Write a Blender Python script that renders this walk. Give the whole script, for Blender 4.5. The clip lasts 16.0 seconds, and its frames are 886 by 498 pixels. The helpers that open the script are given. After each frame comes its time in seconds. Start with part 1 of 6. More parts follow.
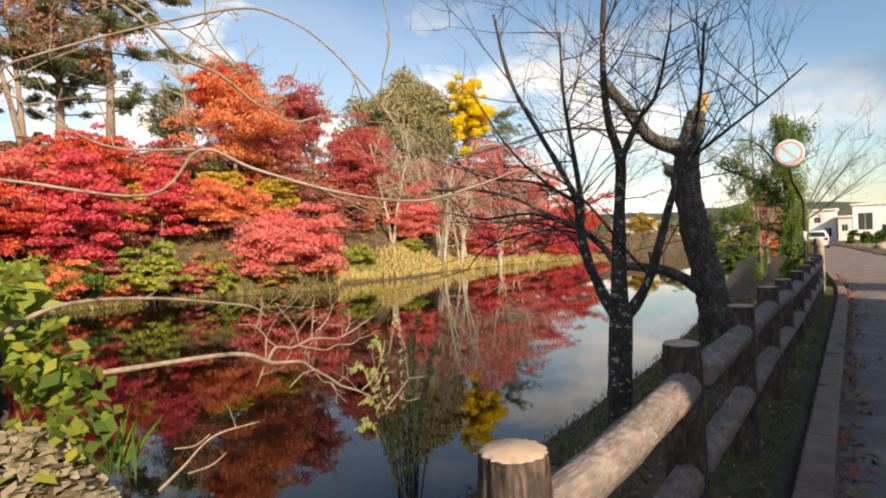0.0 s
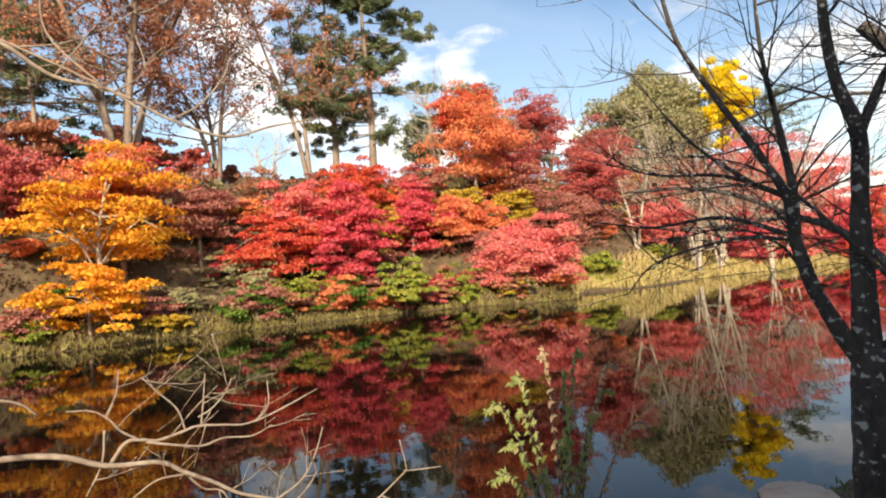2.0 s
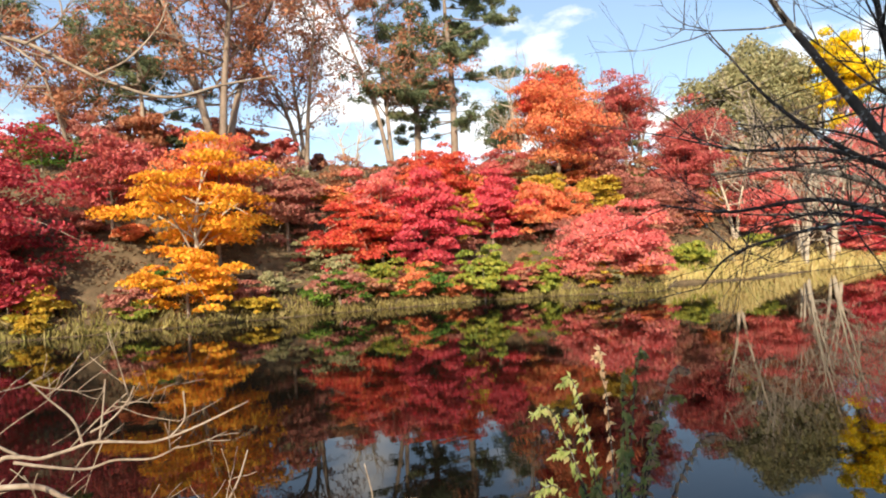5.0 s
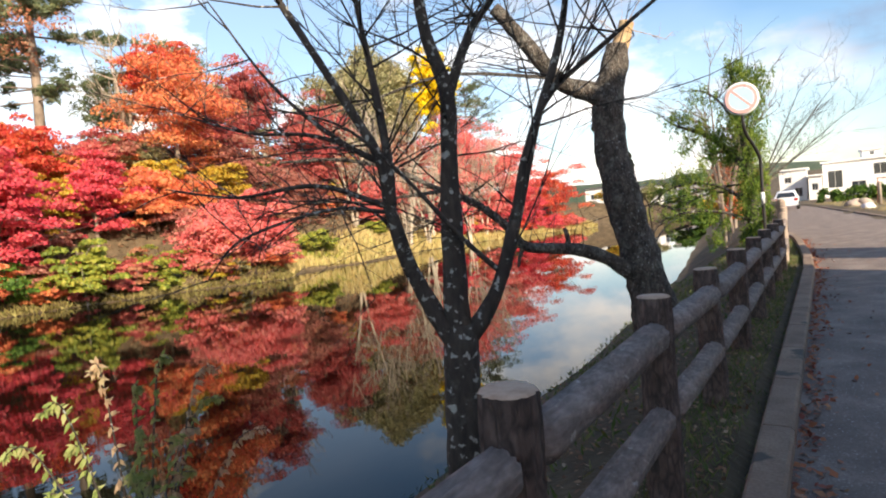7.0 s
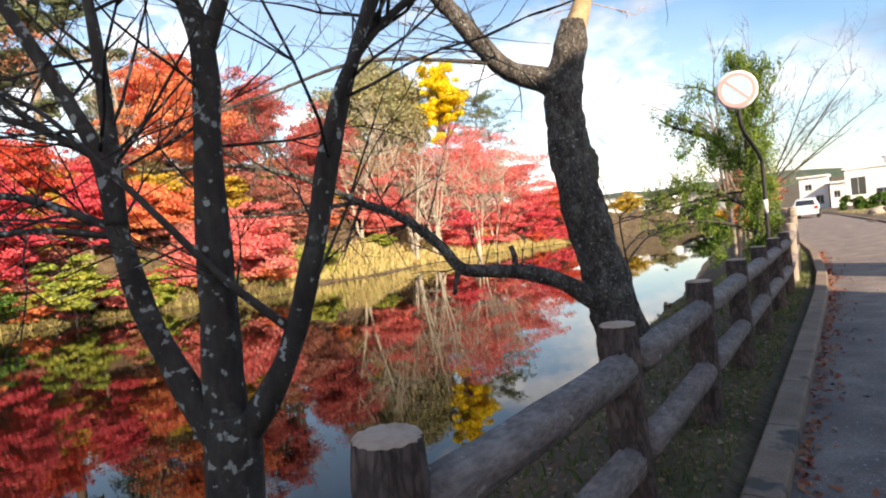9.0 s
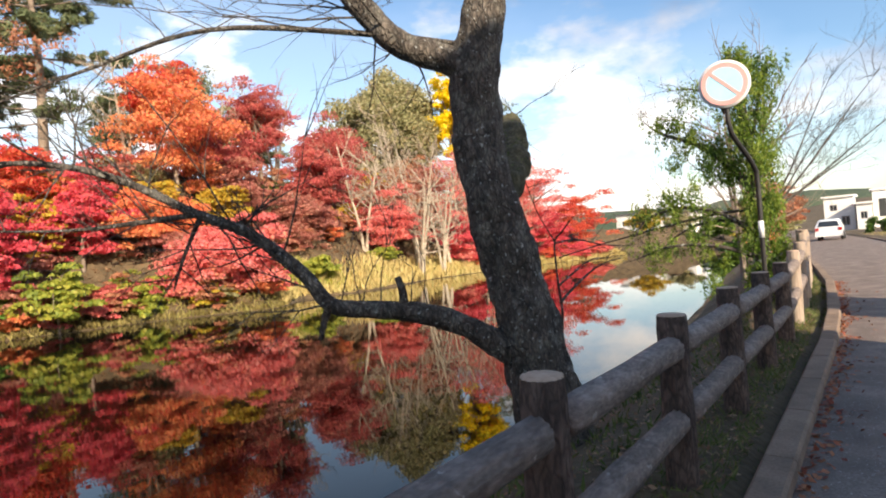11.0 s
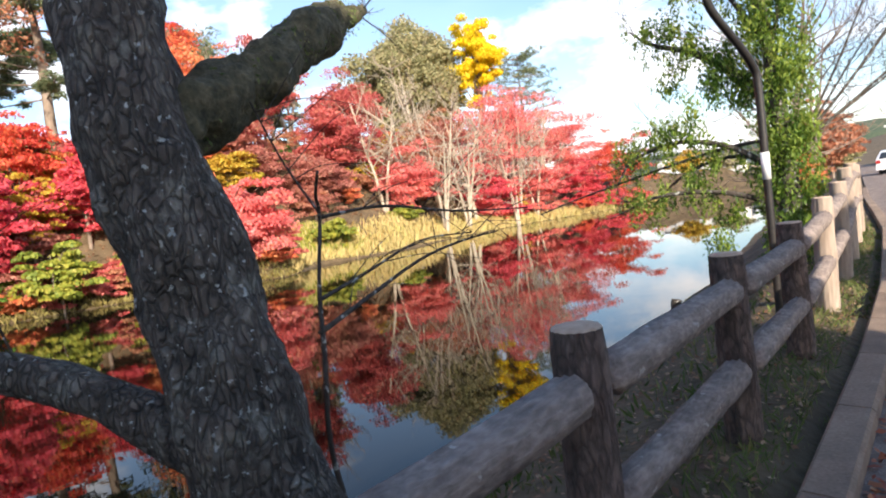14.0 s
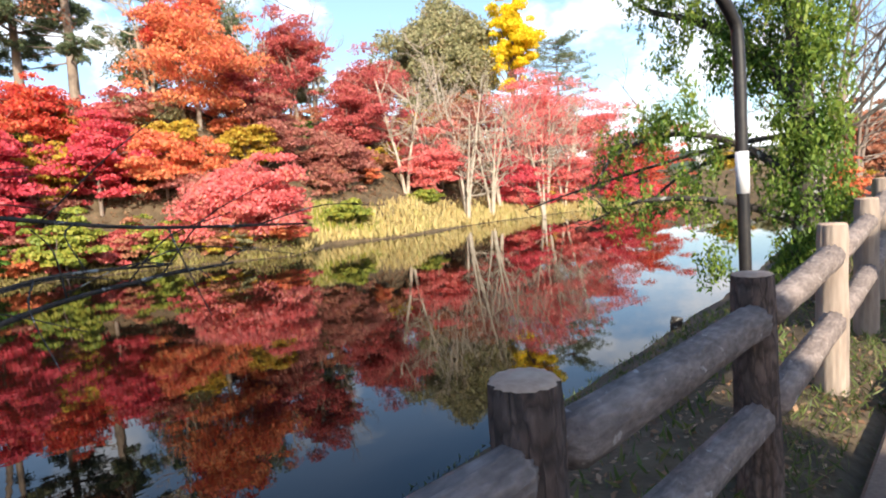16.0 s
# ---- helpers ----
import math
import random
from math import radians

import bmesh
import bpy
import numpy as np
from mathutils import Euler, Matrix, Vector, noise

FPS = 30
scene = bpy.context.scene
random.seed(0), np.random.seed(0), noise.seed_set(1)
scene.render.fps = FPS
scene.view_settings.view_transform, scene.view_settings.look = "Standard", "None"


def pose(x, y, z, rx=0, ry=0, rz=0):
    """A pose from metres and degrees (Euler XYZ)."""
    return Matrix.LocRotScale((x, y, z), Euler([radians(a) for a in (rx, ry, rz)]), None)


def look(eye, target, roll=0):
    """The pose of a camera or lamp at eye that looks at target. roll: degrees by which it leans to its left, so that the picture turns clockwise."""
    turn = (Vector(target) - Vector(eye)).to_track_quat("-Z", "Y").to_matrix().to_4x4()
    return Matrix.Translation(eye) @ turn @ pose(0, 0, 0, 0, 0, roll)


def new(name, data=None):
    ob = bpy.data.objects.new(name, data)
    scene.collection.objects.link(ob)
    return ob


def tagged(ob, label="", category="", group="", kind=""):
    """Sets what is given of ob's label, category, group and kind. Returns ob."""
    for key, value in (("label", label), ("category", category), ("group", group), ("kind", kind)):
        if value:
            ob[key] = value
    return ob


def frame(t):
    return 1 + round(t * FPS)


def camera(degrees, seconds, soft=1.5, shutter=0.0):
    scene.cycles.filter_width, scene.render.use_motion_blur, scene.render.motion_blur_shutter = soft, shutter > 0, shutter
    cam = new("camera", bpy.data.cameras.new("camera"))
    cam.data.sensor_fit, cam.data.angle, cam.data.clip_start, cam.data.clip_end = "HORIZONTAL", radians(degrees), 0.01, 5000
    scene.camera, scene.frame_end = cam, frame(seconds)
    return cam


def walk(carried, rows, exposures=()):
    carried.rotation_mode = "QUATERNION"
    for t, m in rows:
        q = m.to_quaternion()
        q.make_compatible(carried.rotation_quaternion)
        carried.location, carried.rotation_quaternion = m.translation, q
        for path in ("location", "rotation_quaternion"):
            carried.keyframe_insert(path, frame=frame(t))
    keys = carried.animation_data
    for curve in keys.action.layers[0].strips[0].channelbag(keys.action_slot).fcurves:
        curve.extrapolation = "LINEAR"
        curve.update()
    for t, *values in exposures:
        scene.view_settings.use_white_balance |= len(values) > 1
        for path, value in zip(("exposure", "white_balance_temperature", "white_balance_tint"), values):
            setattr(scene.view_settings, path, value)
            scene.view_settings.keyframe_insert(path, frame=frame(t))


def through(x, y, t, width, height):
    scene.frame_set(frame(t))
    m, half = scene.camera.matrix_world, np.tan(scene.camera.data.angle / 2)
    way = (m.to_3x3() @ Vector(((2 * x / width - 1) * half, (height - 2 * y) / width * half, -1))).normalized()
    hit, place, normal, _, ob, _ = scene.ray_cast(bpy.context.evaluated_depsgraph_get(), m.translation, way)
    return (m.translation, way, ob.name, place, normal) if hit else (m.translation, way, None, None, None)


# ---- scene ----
cam = camera(75.7, 16.0, soft=2.0)
PATH = [
    (0, (0.603, -8.608, 1.464), (-0.566, -6.985, 1.455), -2.3),
    (0.5, (0.679, -8.156, 1.465), (-0.6, -6.619, 1.462), -3.3),
    (1, (0.689, -7.795, 1.486), (-0.738, -6.393, 1.491), -3.2),
    (1.5, (0.662, -7.474, 1.507), (-0.84, -6.153, 1.526), -5.5),
    (2, (0.688, -7.221, 1.531), (-1.05, -6.235, 1.598), -4.1),
    (2.5, (0.63, -7.007, 1.538), (-1.246, -6.315, 1.577), -3.2),
    (3, (0.63, -6.941, 1.584), (-1.297, -6.418, 1.712), -3.4),
    (5.5, (0.432, -6.619, 1.49), (-1.37, -5.751, 1.464), -4.0),
    (6, (0.45, -6.451, 1.48), (-1.198, -5.319, 1.415), -6.3),
    (6.5, (0.598, -6.088, 1.475), (-0.828, -4.686, 1.442), -4.4),
    (7, (0.684, -5.745, 1.435), (-0.434, -4.089, 1.348), -5.3),
    (7.5, (0.706, -5.31, 1.456), (-0.255, -3.558, 1.388), -7.8),
    (8, (0.785, -4.824, 1.44), (-0.234, -3.104, 1.391), -6.8),
    (8.5, (0.789, -4.342, 1.404), (-0.329, -2.685, 1.352), -6.5),
    (11, (0.916, -1.697, 1.402), (-0.297, -0.108, 1.413), -4.6),
    (11.5, (0.942, -1.099, 1.39), (-0.241, 0.513, 1.328), -6.4),
    (12, (0.956, -0.532, 1.384), (-0.248, 1.063, 1.298), -4.6),
    (12.5, (0.97, -0.021, 1.399), (-0.181, 1.613, 1.314), -6.8),
    (13, (0.906, 0.559, 1.388), (-0.355, 2.108, 1.274), -6.4),
    (13.5, (0.83, 1.078, 1.377), (-0.485, 2.583, 1.287), -7.1),
    (14, (0.815, 1.564, 1.344), (-0.522, 3.046, 1.216), -7.6),
    (14.5, (0.809, 2.07, 1.357), (-0.584, 3.495, 1.197), -5.4),
    (15, (0.833, 2.587, 1.366), (-0.452, 4.107, 1.167), -7.0),
    (15.5, (0.847, 3.059, 1.352), (-0.554, 4.473, 1.158), -5.7),
    (16, (0.717, 3.563, 1.355), (-0.7, 4.963, 1.181), -4.5),
]
EXPOSURE = ((0.0, 0.32, 7500, 12), (3.0, 0.60, 7000, 10), (6.0, 0.66, 6900, 11), (8.5, 0.84, 7100, 12), (12.0, 0.64, 6950, 12), (14.0, 0.90, 6450, 12), (16.0, 0.84, 6250, 11))
walk(cam, [(t, look(eye, target, roll)) for t, eye, target, roll in PATH], EXPOSURE)

# ---------------------------------------------------------------- world, sun
SUN_EL, SUN_AZ = 27.0, 120.0
sun_dir = Vector((math.sin(radians(SUN_AZ)) * math.cos(radians(SUN_EL)), math.cos(radians(SUN_AZ)) * math.cos(radians(SUN_EL)), math.sin(radians(SUN_EL))))
sun = new("sun", bpy.data.lights.new("sun", "SUN"))
sun.data.energy, sun.data.angle, sun.data.color = 5.0, radians(0.6), (1.0, 0.9, 0.74)
sun.matrix_world = look(sun_dir * 200, (0, 0, 0))

world = bpy.data.worlds.new("world")
scene.world = world
world.use_nodes = True
wn, wl = world.node_tree.nodes, world.node_tree.links
wn.clear()


def wnode(kind, **values):
    n = wn.new(kind)
    for key, value in values.items():
        n.inputs[key].default_value = value
    return n


sky = wn.new("ShaderNodeTexSky")
sky.sky_type, sky.sun_disc = "NISHITA", False
sky.sun_elevation, sky.sun_rotation = radians(SUN_EL), radians(SUN_AZ)
coord = wn.new("ShaderNodeTexCoord")
squash = wn.new("ShaderNodeMapping")
squash.inputs["Scale"].default_value = (1.0, 1.0, 2.1)
squash.inputs["Location"].default_value = (0.37, 0.2, 0.1)
wl.new(coord.outputs["Generated"], squash.inputs["Vector"])
puff = wnode("ShaderNodeTexNoise", Scale=4.2, Detail=8.0, Roughness=0.58)
wl.new(squash.outputs["Vector"], puff.inputs["Vector"])
cover = wn.new("ShaderNodeValToRGB")
cover.color_ramp.elements[0].position, cover.color_ramp.elements[1].position = 0.46, 0.62
cover.color_ramp.elements[0].color = (0.14, 0.14, 0.14, 1)
split = wn.new("ShaderNodeSeparateXYZ")
wl.new(coord.outputs["Generated"], split.inputs["Vector"])
lift = wn.new("ShaderNodeMath")
lift.operation, lift.use_clamp = "MULTIPLY_ADD", False
lift.inputs[1].default_value, lift.inputs[2].default_value = -0.40, 0.03
wl.new(split.outputs["Z"], lift.inputs[0])
thick = wn.new("ShaderNodeMath")
thick.operation = "ADD"
wl.new(puff.outputs["Fac"], thick.inputs[0])
wl.new(lift.outputs["Value"], thick.inputs[1])
drift = wn.new("ShaderNodeMath")
drift.operation = "MULTIPLY_ADD"
drift.inputs[1].default_value = -0.03
wl.new(split.outputs["X"], drift.inputs[0])
wl.new(thick.outputs["Value"], drift.inputs[2])
bank = wn.new("ShaderNodeMath")
bank.operation = "ADD"
bank.inputs[1].default_value = 0.015
wl.new(drift.outputs["Value"], bank.inputs[0])
wl.new(bank.outputs["Value"], cover.inputs["Fac"])
shade = wnode("ShaderNodeTexNoise", Scale=1.5, Detail=5.0, Roughness=0.5)
shift = wn.new("ShaderNodeMapping")
shift.inputs["Scale"].default_value, shift.inputs["Location"].default_value = (1.0, 0.8, 2.2), (1.9, 0.4, 0.75)
wl.new(coord.outputs["Generated"], shift.inputs["Vector"])
wl.new(shift.outputs["Vector"], shade.inputs["Vector"])
grey = wn.new("ShaderNodeValToRGB")
grey.color_ramp.elements[0].position, grey.color_ramp.elements[0].color = 0.46, (1.0, 0.99, 0.98, 1)
grey.color_ramp.elements[1].position, grey.color_ramp.elements[1].color = 0.66, (0.20, 0.27, 0.40, 1)
east = wn.new("ShaderNodeMath")
east.operation = "MULTIPLY_ADD"
east.inputs[1].default_value = 0.5
wl.new(split.outputs["X"], east.inputs[0])
wl.new(shade.outputs["Fac"], east.inputs[2])
rise = wn.new("ShaderNodeMath")
rise.operation = "MULTIPLY_ADD"
rise.inputs[1].default_value = 1.0
wl.new(split.outputs["Z"], rise.inputs[0])
wl.new(east.outputs["Value"], rise.inputs[2])
wl.new(rise.outputs["Value"], grey.inputs["Fac"])
back_sky, back_cloud, blend, out = wnode("ShaderNodeBackground", Strength=0.15), wnode("ShaderNodeBackground", Strength=1.1), wn.new("ShaderNodeMixShader"), wn.new("ShaderNodeOutputWorld")
tone = wnode("ShaderNodeHueSaturation", Saturation=1.25)
wl.new(sky.outputs["Color"], tone.inputs["Color"])
wl.new(tone.outputs["Color"], back_sky.inputs["Color"])
wl.new(grey.outputs["Color"], back_cloud.inputs["Color"])
wl.new(cover.outputs["Color"], blend.inputs["Fac"])
wl.new(back_sky.outputs["Background"], blend.inputs[1])
wl.new(back_cloud.outputs["Background"], blend.inputs[2])
wl.new(blend.outputs["Shader"], out.inputs["Surface"])

# ---------------------------------------------------------------- materials
MATS = {}


def ramp_mat(name, stops, scale=6.0, detail=6.0, rough=0.8, bump=0.3, bump_scale=30.0, metal=0.0, stretch=(1, 1, 1), mix_random=0.0, spots=None, bump_distance=0.02, coat=0.0, patch=None, cracks=0.0):
    """Noise-driven colours, a second finer noise, fine relief; spots: (colour, scale, amount) of lichen or stains."""
    m = bpy.data.materials.new(name)
    m.use_nodes = True
    n, l = m.node_tree.nodes, m.node_tree.links
    bsdf = n["Principled BSDF"]
    tc, mp = n.new("ShaderNodeTexCoord"), n.new("ShaderNodeMapping")
    mp.inputs["Scale"].default_value = stretch
    l.new(tc.outputs["Object"], mp.inputs["Vector"])
    big, fine = n.new("ShaderNodeTexNoise"), n.new("ShaderNodeTexNoise")
    big.inputs["Scale"].default_value, big.inputs["Detail"].default_value = scale, detail
    fine.inputs["Scale"].default_value, fine.inputs["Detail"].default_value = bump_scale, 5.0
    l.new(mp.outputs["Vector"], big.inputs["Vector"])
    l.new(mp.outputs["Vector"], fine.inputs["Vector"])
    add = n.new("ShaderNodeMix")
    add.inputs[0].default_value = 0.4
    l.new(big.outputs["Fac"], add.inputs[2])
    l.new(fine.outputs["Fac"], add.inputs[3])
    ramp = n.new("ShaderNodeValToRGB")
    els = ramp.color_ramp.elements
    while len(els) < len(stops):
        els.new(0.5)
    for i, c in enumerate(stops):
        els[i].position, els[i].color = 0.3 + 0.4 * i / max(1, len(stops) - 1), (*c, 1)
    l.new(add.outputs[0], ramp.inputs["Fac"])
    colour = ramp.outputs["Color"]
    if mix_random:
        info, hsv = n.new("ShaderNodeObjectInfo"), n.new("ShaderNodeHueSaturation")
        rng = n.new("ShaderNodeMapRange")
        rng.inputs["To Min"].default_value, rng.inputs["To Max"].default_value = 1 - mix_random, 1 + mix_random
        l.new(info.outputs["Random"], rng.inputs["Value"])
        l.new(rng.outputs["Result"], hsv.inputs["Value"])
        l.new(colour, hsv.inputs["Color"])
        colour = hsv.outputs["Color"]
    if patch:
        pn, pr_, pm = n.new("ShaderNodeTexNoise"), n.new("ShaderNodeValToRGB"), n.new("ShaderNodeMix")
        pm.data_type = "RGBA"
        pn.inputs["Scale"].default_value, pn.inputs["Detail"].default_value, pn.inputs["Roughness"].default_value = patch[1], 8.0, 0.7
        l.new(tc.outputs["Object"], pn.inputs["Vector"])
        pr_.color_ramp.elements[0].position, pr_.color_ramp.elements[1].position = 1 - patch[2], 1.16 - patch[2]
        pr_.color_ramp.elements[1].color = (0.8, 0.8, 0.8, 1)
        l.new(pn.outputs["Fac"], pr_.inputs["Fac"])
        l.new(pr_.outputs["Color"], pm.inputs["Factor"])
        l.new(colour, pm.inputs["A"])
        pm.inputs["B"].default_value = (*patch[0], 1)
        colour = pm.outputs["Result"]
    if cracks:
        vo, vr, vm, vmap = n.new("ShaderNodeTexVoronoi"), n.new("ShaderNodeValToRGB"), n.new("ShaderNodeMix"), n.new("ShaderNodeMapping")
        vo.feature = "DISTANCE_TO_EDGE"
        vmap.inputs["Scale"].default_value = (1, 1, 0.38)
        wob = n.new("ShaderNodeMix")
        wob.data_type = "RGBA"
        wob.inputs["Factor"].default_value = 0.12
        l.new(tc.outputs["Object"], wob.inputs["A"])
        l.new(big.outputs["Color"], wob.inputs["B"])
        l.new(wob.outputs["Result"], vmap.inputs["Vector"])
        l.new(vmap.outputs["Vector"], vo.inputs["Vector"])
        vo.inputs["Scale"].default_value = cracks
        vr.color_ramp.elements[0].position, vr.color_ramp.elements[1].position = 0.0, 0.22
        vr.color_ramp.elements[0].color = (0.5, 0.5, 0.5, 1)
        l.new(vo.outputs["Distance"], vr.inputs["Fac"])
        vm.data_type, vm.blend_type = "RGBA", "MULTIPLY"
        vm.inputs["Factor"].default_value = 1.0
        l.new(colour, vm.inputs["A"])
        l.new(vr.outputs["Color"], vm.inputs["B"])
        colour = vm.outputs["Result"]
        hm = n.new("ShaderNodeMath")
        hm.operation = "MULTIPLY_ADD"
        hm.inputs[1].default_value = 0.5
        l.new(vr.outputs["Color"], hm.inputs[0])
        l.new(add.outputs[0], hm.inputs[2])
        relief = hm.outputs["Value"]
    else:
        relief = add.outputs[0]
    if spots:
        sp, sr, mx = n.new("ShaderNodeTexNoise"), n.new("ShaderNodeValToRGB"), n.new("ShaderNodeMix")
        mx.data_type = "RGBA"
        sp.inputs["Scale"].default_value, sp.inputs["Detail"].default_value = spots[1], 6.0
        l.new(tc.outputs["Object"], sp.inputs["Vector"])
        sr.color_ramp.elements[0].position, sr.color_ramp.elements[1].position = 1 - spots[2], 1.04 - spots[2]
        l.new(sp.outputs["Fac"], sr.inputs["Fac"])
        l.new(sr.outputs["Color"], mx.inputs["Factor"])
        l.new(colour, mx.inputs["A"])
        mx.inputs["B"].default_value = (*spots[0], 1)
        colour = mx.outputs["Result"]
    l.new(colour, bsdf.inputs["Base Color"])
    bsdf.inputs["Roughness"].default_value, bsdf.inputs["Metallic"].default_value = rough, metal
    bsdf.inputs["Coat Weight"].default_value = coat
    if bump:
        b = n.new("ShaderNodeBump")
        b.inputs["Strength"].default_value, b.inputs["Distance"].default_value = bump, bump_distance
        l.new(relief, b.inputs["Height"])
        l.new(b.outputs["Normal"], bsdf.inputs["Normal"])
    MATS[name] = m
    return m


def leaf_mat(name, stops, patch=0.35, through=0.35, rough=0.55):
    """Leaves: each its own tint, patches of tint over the crown, light shining through."""
    m = bpy.data.materials.new(name)
    m.use_nodes = True
    n, l = m.node_tree.nodes, m.node_tree.links
    bsdf, outp = n["Principled BSDF"], n["Material Output"]
    geo, tc, no = n.new("ShaderNodeNewGeometry"), n.new("ShaderNodeTexCoord"), n.new("ShaderNodeTexNoise")
    no.inputs["Scale"].default_value, no.inputs["Detail"].default_value = patch, 3.0
    l.new(tc.outputs["Object"], no.inputs["Vector"])
    mix = n.new("ShaderNodeMix")
    mix.inputs[0].default_value = 0.62
    l.new(geo.outputs["Random Per Island"], mix.inputs[2])
    l.new(no.outputs["Fac"], mix.inputs[3])
    ramp = n.new("ShaderNodeValToRGB")
    els = ramp.color_ramp.elements
    while len(els) < len(stops):
        els.new(0.5)
    for i, c in enumerate(stops):
        els[i].position, els[i].color = 0.22 + 0.56 * i / max(1, len(stops) - 1), (*c, 1)
    l.new(mix.outputs[0], ramp.inputs["Fac"])
    l.new(ramp.outputs["Color"], bsdf.inputs["Base Color"])
    bsdf.inputs["Roughness"].default_value = rough
    bsdf.inputs["Specular IOR Level"].default_value = 0.3
    tr, ms = n.new("ShaderNodeBsdfTranslucent"), n.new("ShaderNodeMixShader")
    l.new(ramp.outputs["Color"], tr.inputs["Color"])
    ms.inputs["Fac"].default_value = through
    l.new(bsdf.outputs["BSDF"], ms.inputs[1])
    l.new(tr.outputs["BSDF"], ms.inputs[2])
    l.new(ms.outputs["Shader"], outp.inputs["Surface"])
    MATS[name] = m
    return m


CRIMSON = leaf_mat("crimson_leaves", [(0.40, 0.03, 0.05), (0.68, 0.075, 0.11), (0.76, 0.13, 0.15), (0.66, 0.15, 0.09)])
# crimson darkened: shade over the left maples is put into the leaf colour
SHADECRIMSON = leaf_mat("shaded_crimson_leaves", [(0.20, 0.014, 0.025), (0.40, 0.035, 0.055), (0.50, 0.065, 0.08), (0.40, 0.08, 0.055)])
PINKRED = leaf_mat("pink_red_leaves", [(0.52, 0.08, 0.08), (0.78, 0.18, 0.17), (0.84, 0.27, 0.24), (0.76, 0.30, 0.17)])
SCARLET = leaf_mat("scarlet_leaves", [(0.42, 0.03, 0.03), (0.68, 0.08, 0.06), (0.75, 0.16, 0.08), (0.72, 0.28, 0.09)])
ORANGE = leaf_mat("orange_leaves", [(0.60, 0.10, 0.08), (0.77, 0.21, 0.10), (0.82, 0.32, 0.13), (0.80, 0.40, 0.16)])
GOLD = leaf_mat("golden_leaves", [(0.68, 0.18, 0.03), (0.80, 0.32, 0.03), (0.85, 0.45, 0.04), (0.82, 0.55, 0.05)])
MAROON = leaf_mat("maroon_leaves", [(0.28, 0.09, 0.08), (0.44, 0.15, 0.12), (0.52, 0.22, 0.16), (0.44, 0.28, 0.17)])
DARKRED = leaf_mat("dark_red_leaves", [(0.32, 0.05, 0.055), (0.52, 0.10, 0.10), (0.60, 0.16, 0.13), (0.52, 0.2, 0.13)])
RUSSET = leaf_mat("russet_leaves", [(0.28, 0.09, 0.05), (0.46, 0.18, 0.1), (0.55, 0.25, 0.14), (0.44, 0.27, 0.15)])
YELLOW = leaf_mat("ginkgo_leaves", [(0.80, 0.55, 0.02), (0.90, 0.68, 0.02), (0.92, 0.76, 0.03), (0.85, 0.72, 0.06)], through=0.45)
OCHRE = leaf_mat("ochre_leaves", [(0.34, 0.20, 0.03), (0.55, 0.33, 0.04), (0.62, 0.45, 0.06), (0.40, 0.40, 0.06)])
LIME = leaf_mat("yellow_green_leaves", [(0.12, 0.17, 0.03), (0.25, 0.30, 0.05), (0.38, 0.38, 0.06), (0.50, 0.42, 0.07)])
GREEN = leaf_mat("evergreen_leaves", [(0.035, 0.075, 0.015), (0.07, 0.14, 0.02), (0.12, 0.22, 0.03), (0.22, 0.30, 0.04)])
IVY = leaf_mat("ivy_leaves", [(0.06, 0.11, 0.02), (0.14, 0.22, 0.035), (0.24, 0.33, 0.05), (0.36, 0.38, 0.07)], patch=1.2)
PINE = leaf_mat("pine_needles", [(0.055, 0.085, 0.04), (0.11, 0.145, 0.07), (0.17, 0.205, 0.10), (0.26, 0.24, 0.11)], patch=0.25, through=0.15)
OLIVE = leaf_mat("olive_leaves", [(0.20, 0.20, 0.09), (0.32, 0.31, 0.15), (0.42, 0.38, 0.20), (0.38, 0.29, 0.16)])
STRAW = leaf_mat("dry_grass", [(0.40, 0.28, 0.10), (0.58, 0.44, 0.18), (0.66, 0.54, 0.24), (0.50, 0.46, 0.14)], patch=0.3)
LITTER = leaf_mat("leaf_litter", [(0.10, 0.05, 0.03), (0.24, 0.12, 0.06), (0.34, 0.20, 0.11), (0.44, 0.33, 0.22)], patch=2.0, through=0.1)
REDLITTER = leaf_mat("fallen_red_leaves", [(0.12, 0.03, 0.02), (0.28, 0.07, 0.04), (0.40, 0.14, 0.06), (0.34, 0.20, 0.10)], patch=2.0, through=0.1)
GRASS = leaf_mat("verge_grass", [(0.05, 0.07, 0.02), (0.09, 0.13, 0.03), (0.15, 0.18, 0.05), (0.28, 0.24, 0.10)], patch=1.5, through=0.2)
DULLGRASS = leaf_mat("dull_bank_grass", [(0.10, 0.075, 0.025), (0.20, 0.16, 0.05), (0.40, 0.32, 0.12), (0.22, 0.25, 0.05)], patch=0.35)
PALELEAF = leaf_mat("weathered_leaves", [(0.22, 0.18, 0.12), (0.42, 0.36, 0.25), (0.58, 0.51, 0.39), (0.32, 0.24, 0.15)], patch=3.0)
DROOP = leaf_mat("pale_drooping_leaves", [(0.12, 0.18, 0.04), (0.25, 0.31, 0.08), (0.38, 0.40, 0.14), (0.34, 0.22, 0.11)], patch=2.0)
WITHERED = leaf_mat("withered_leaves", [(0.30, 0.18, 0.09), (0.46, 0.30, 0.17), (0.58, 0.42, 0.26), (0.44, 0.36, 0.16)], patch=2.0)

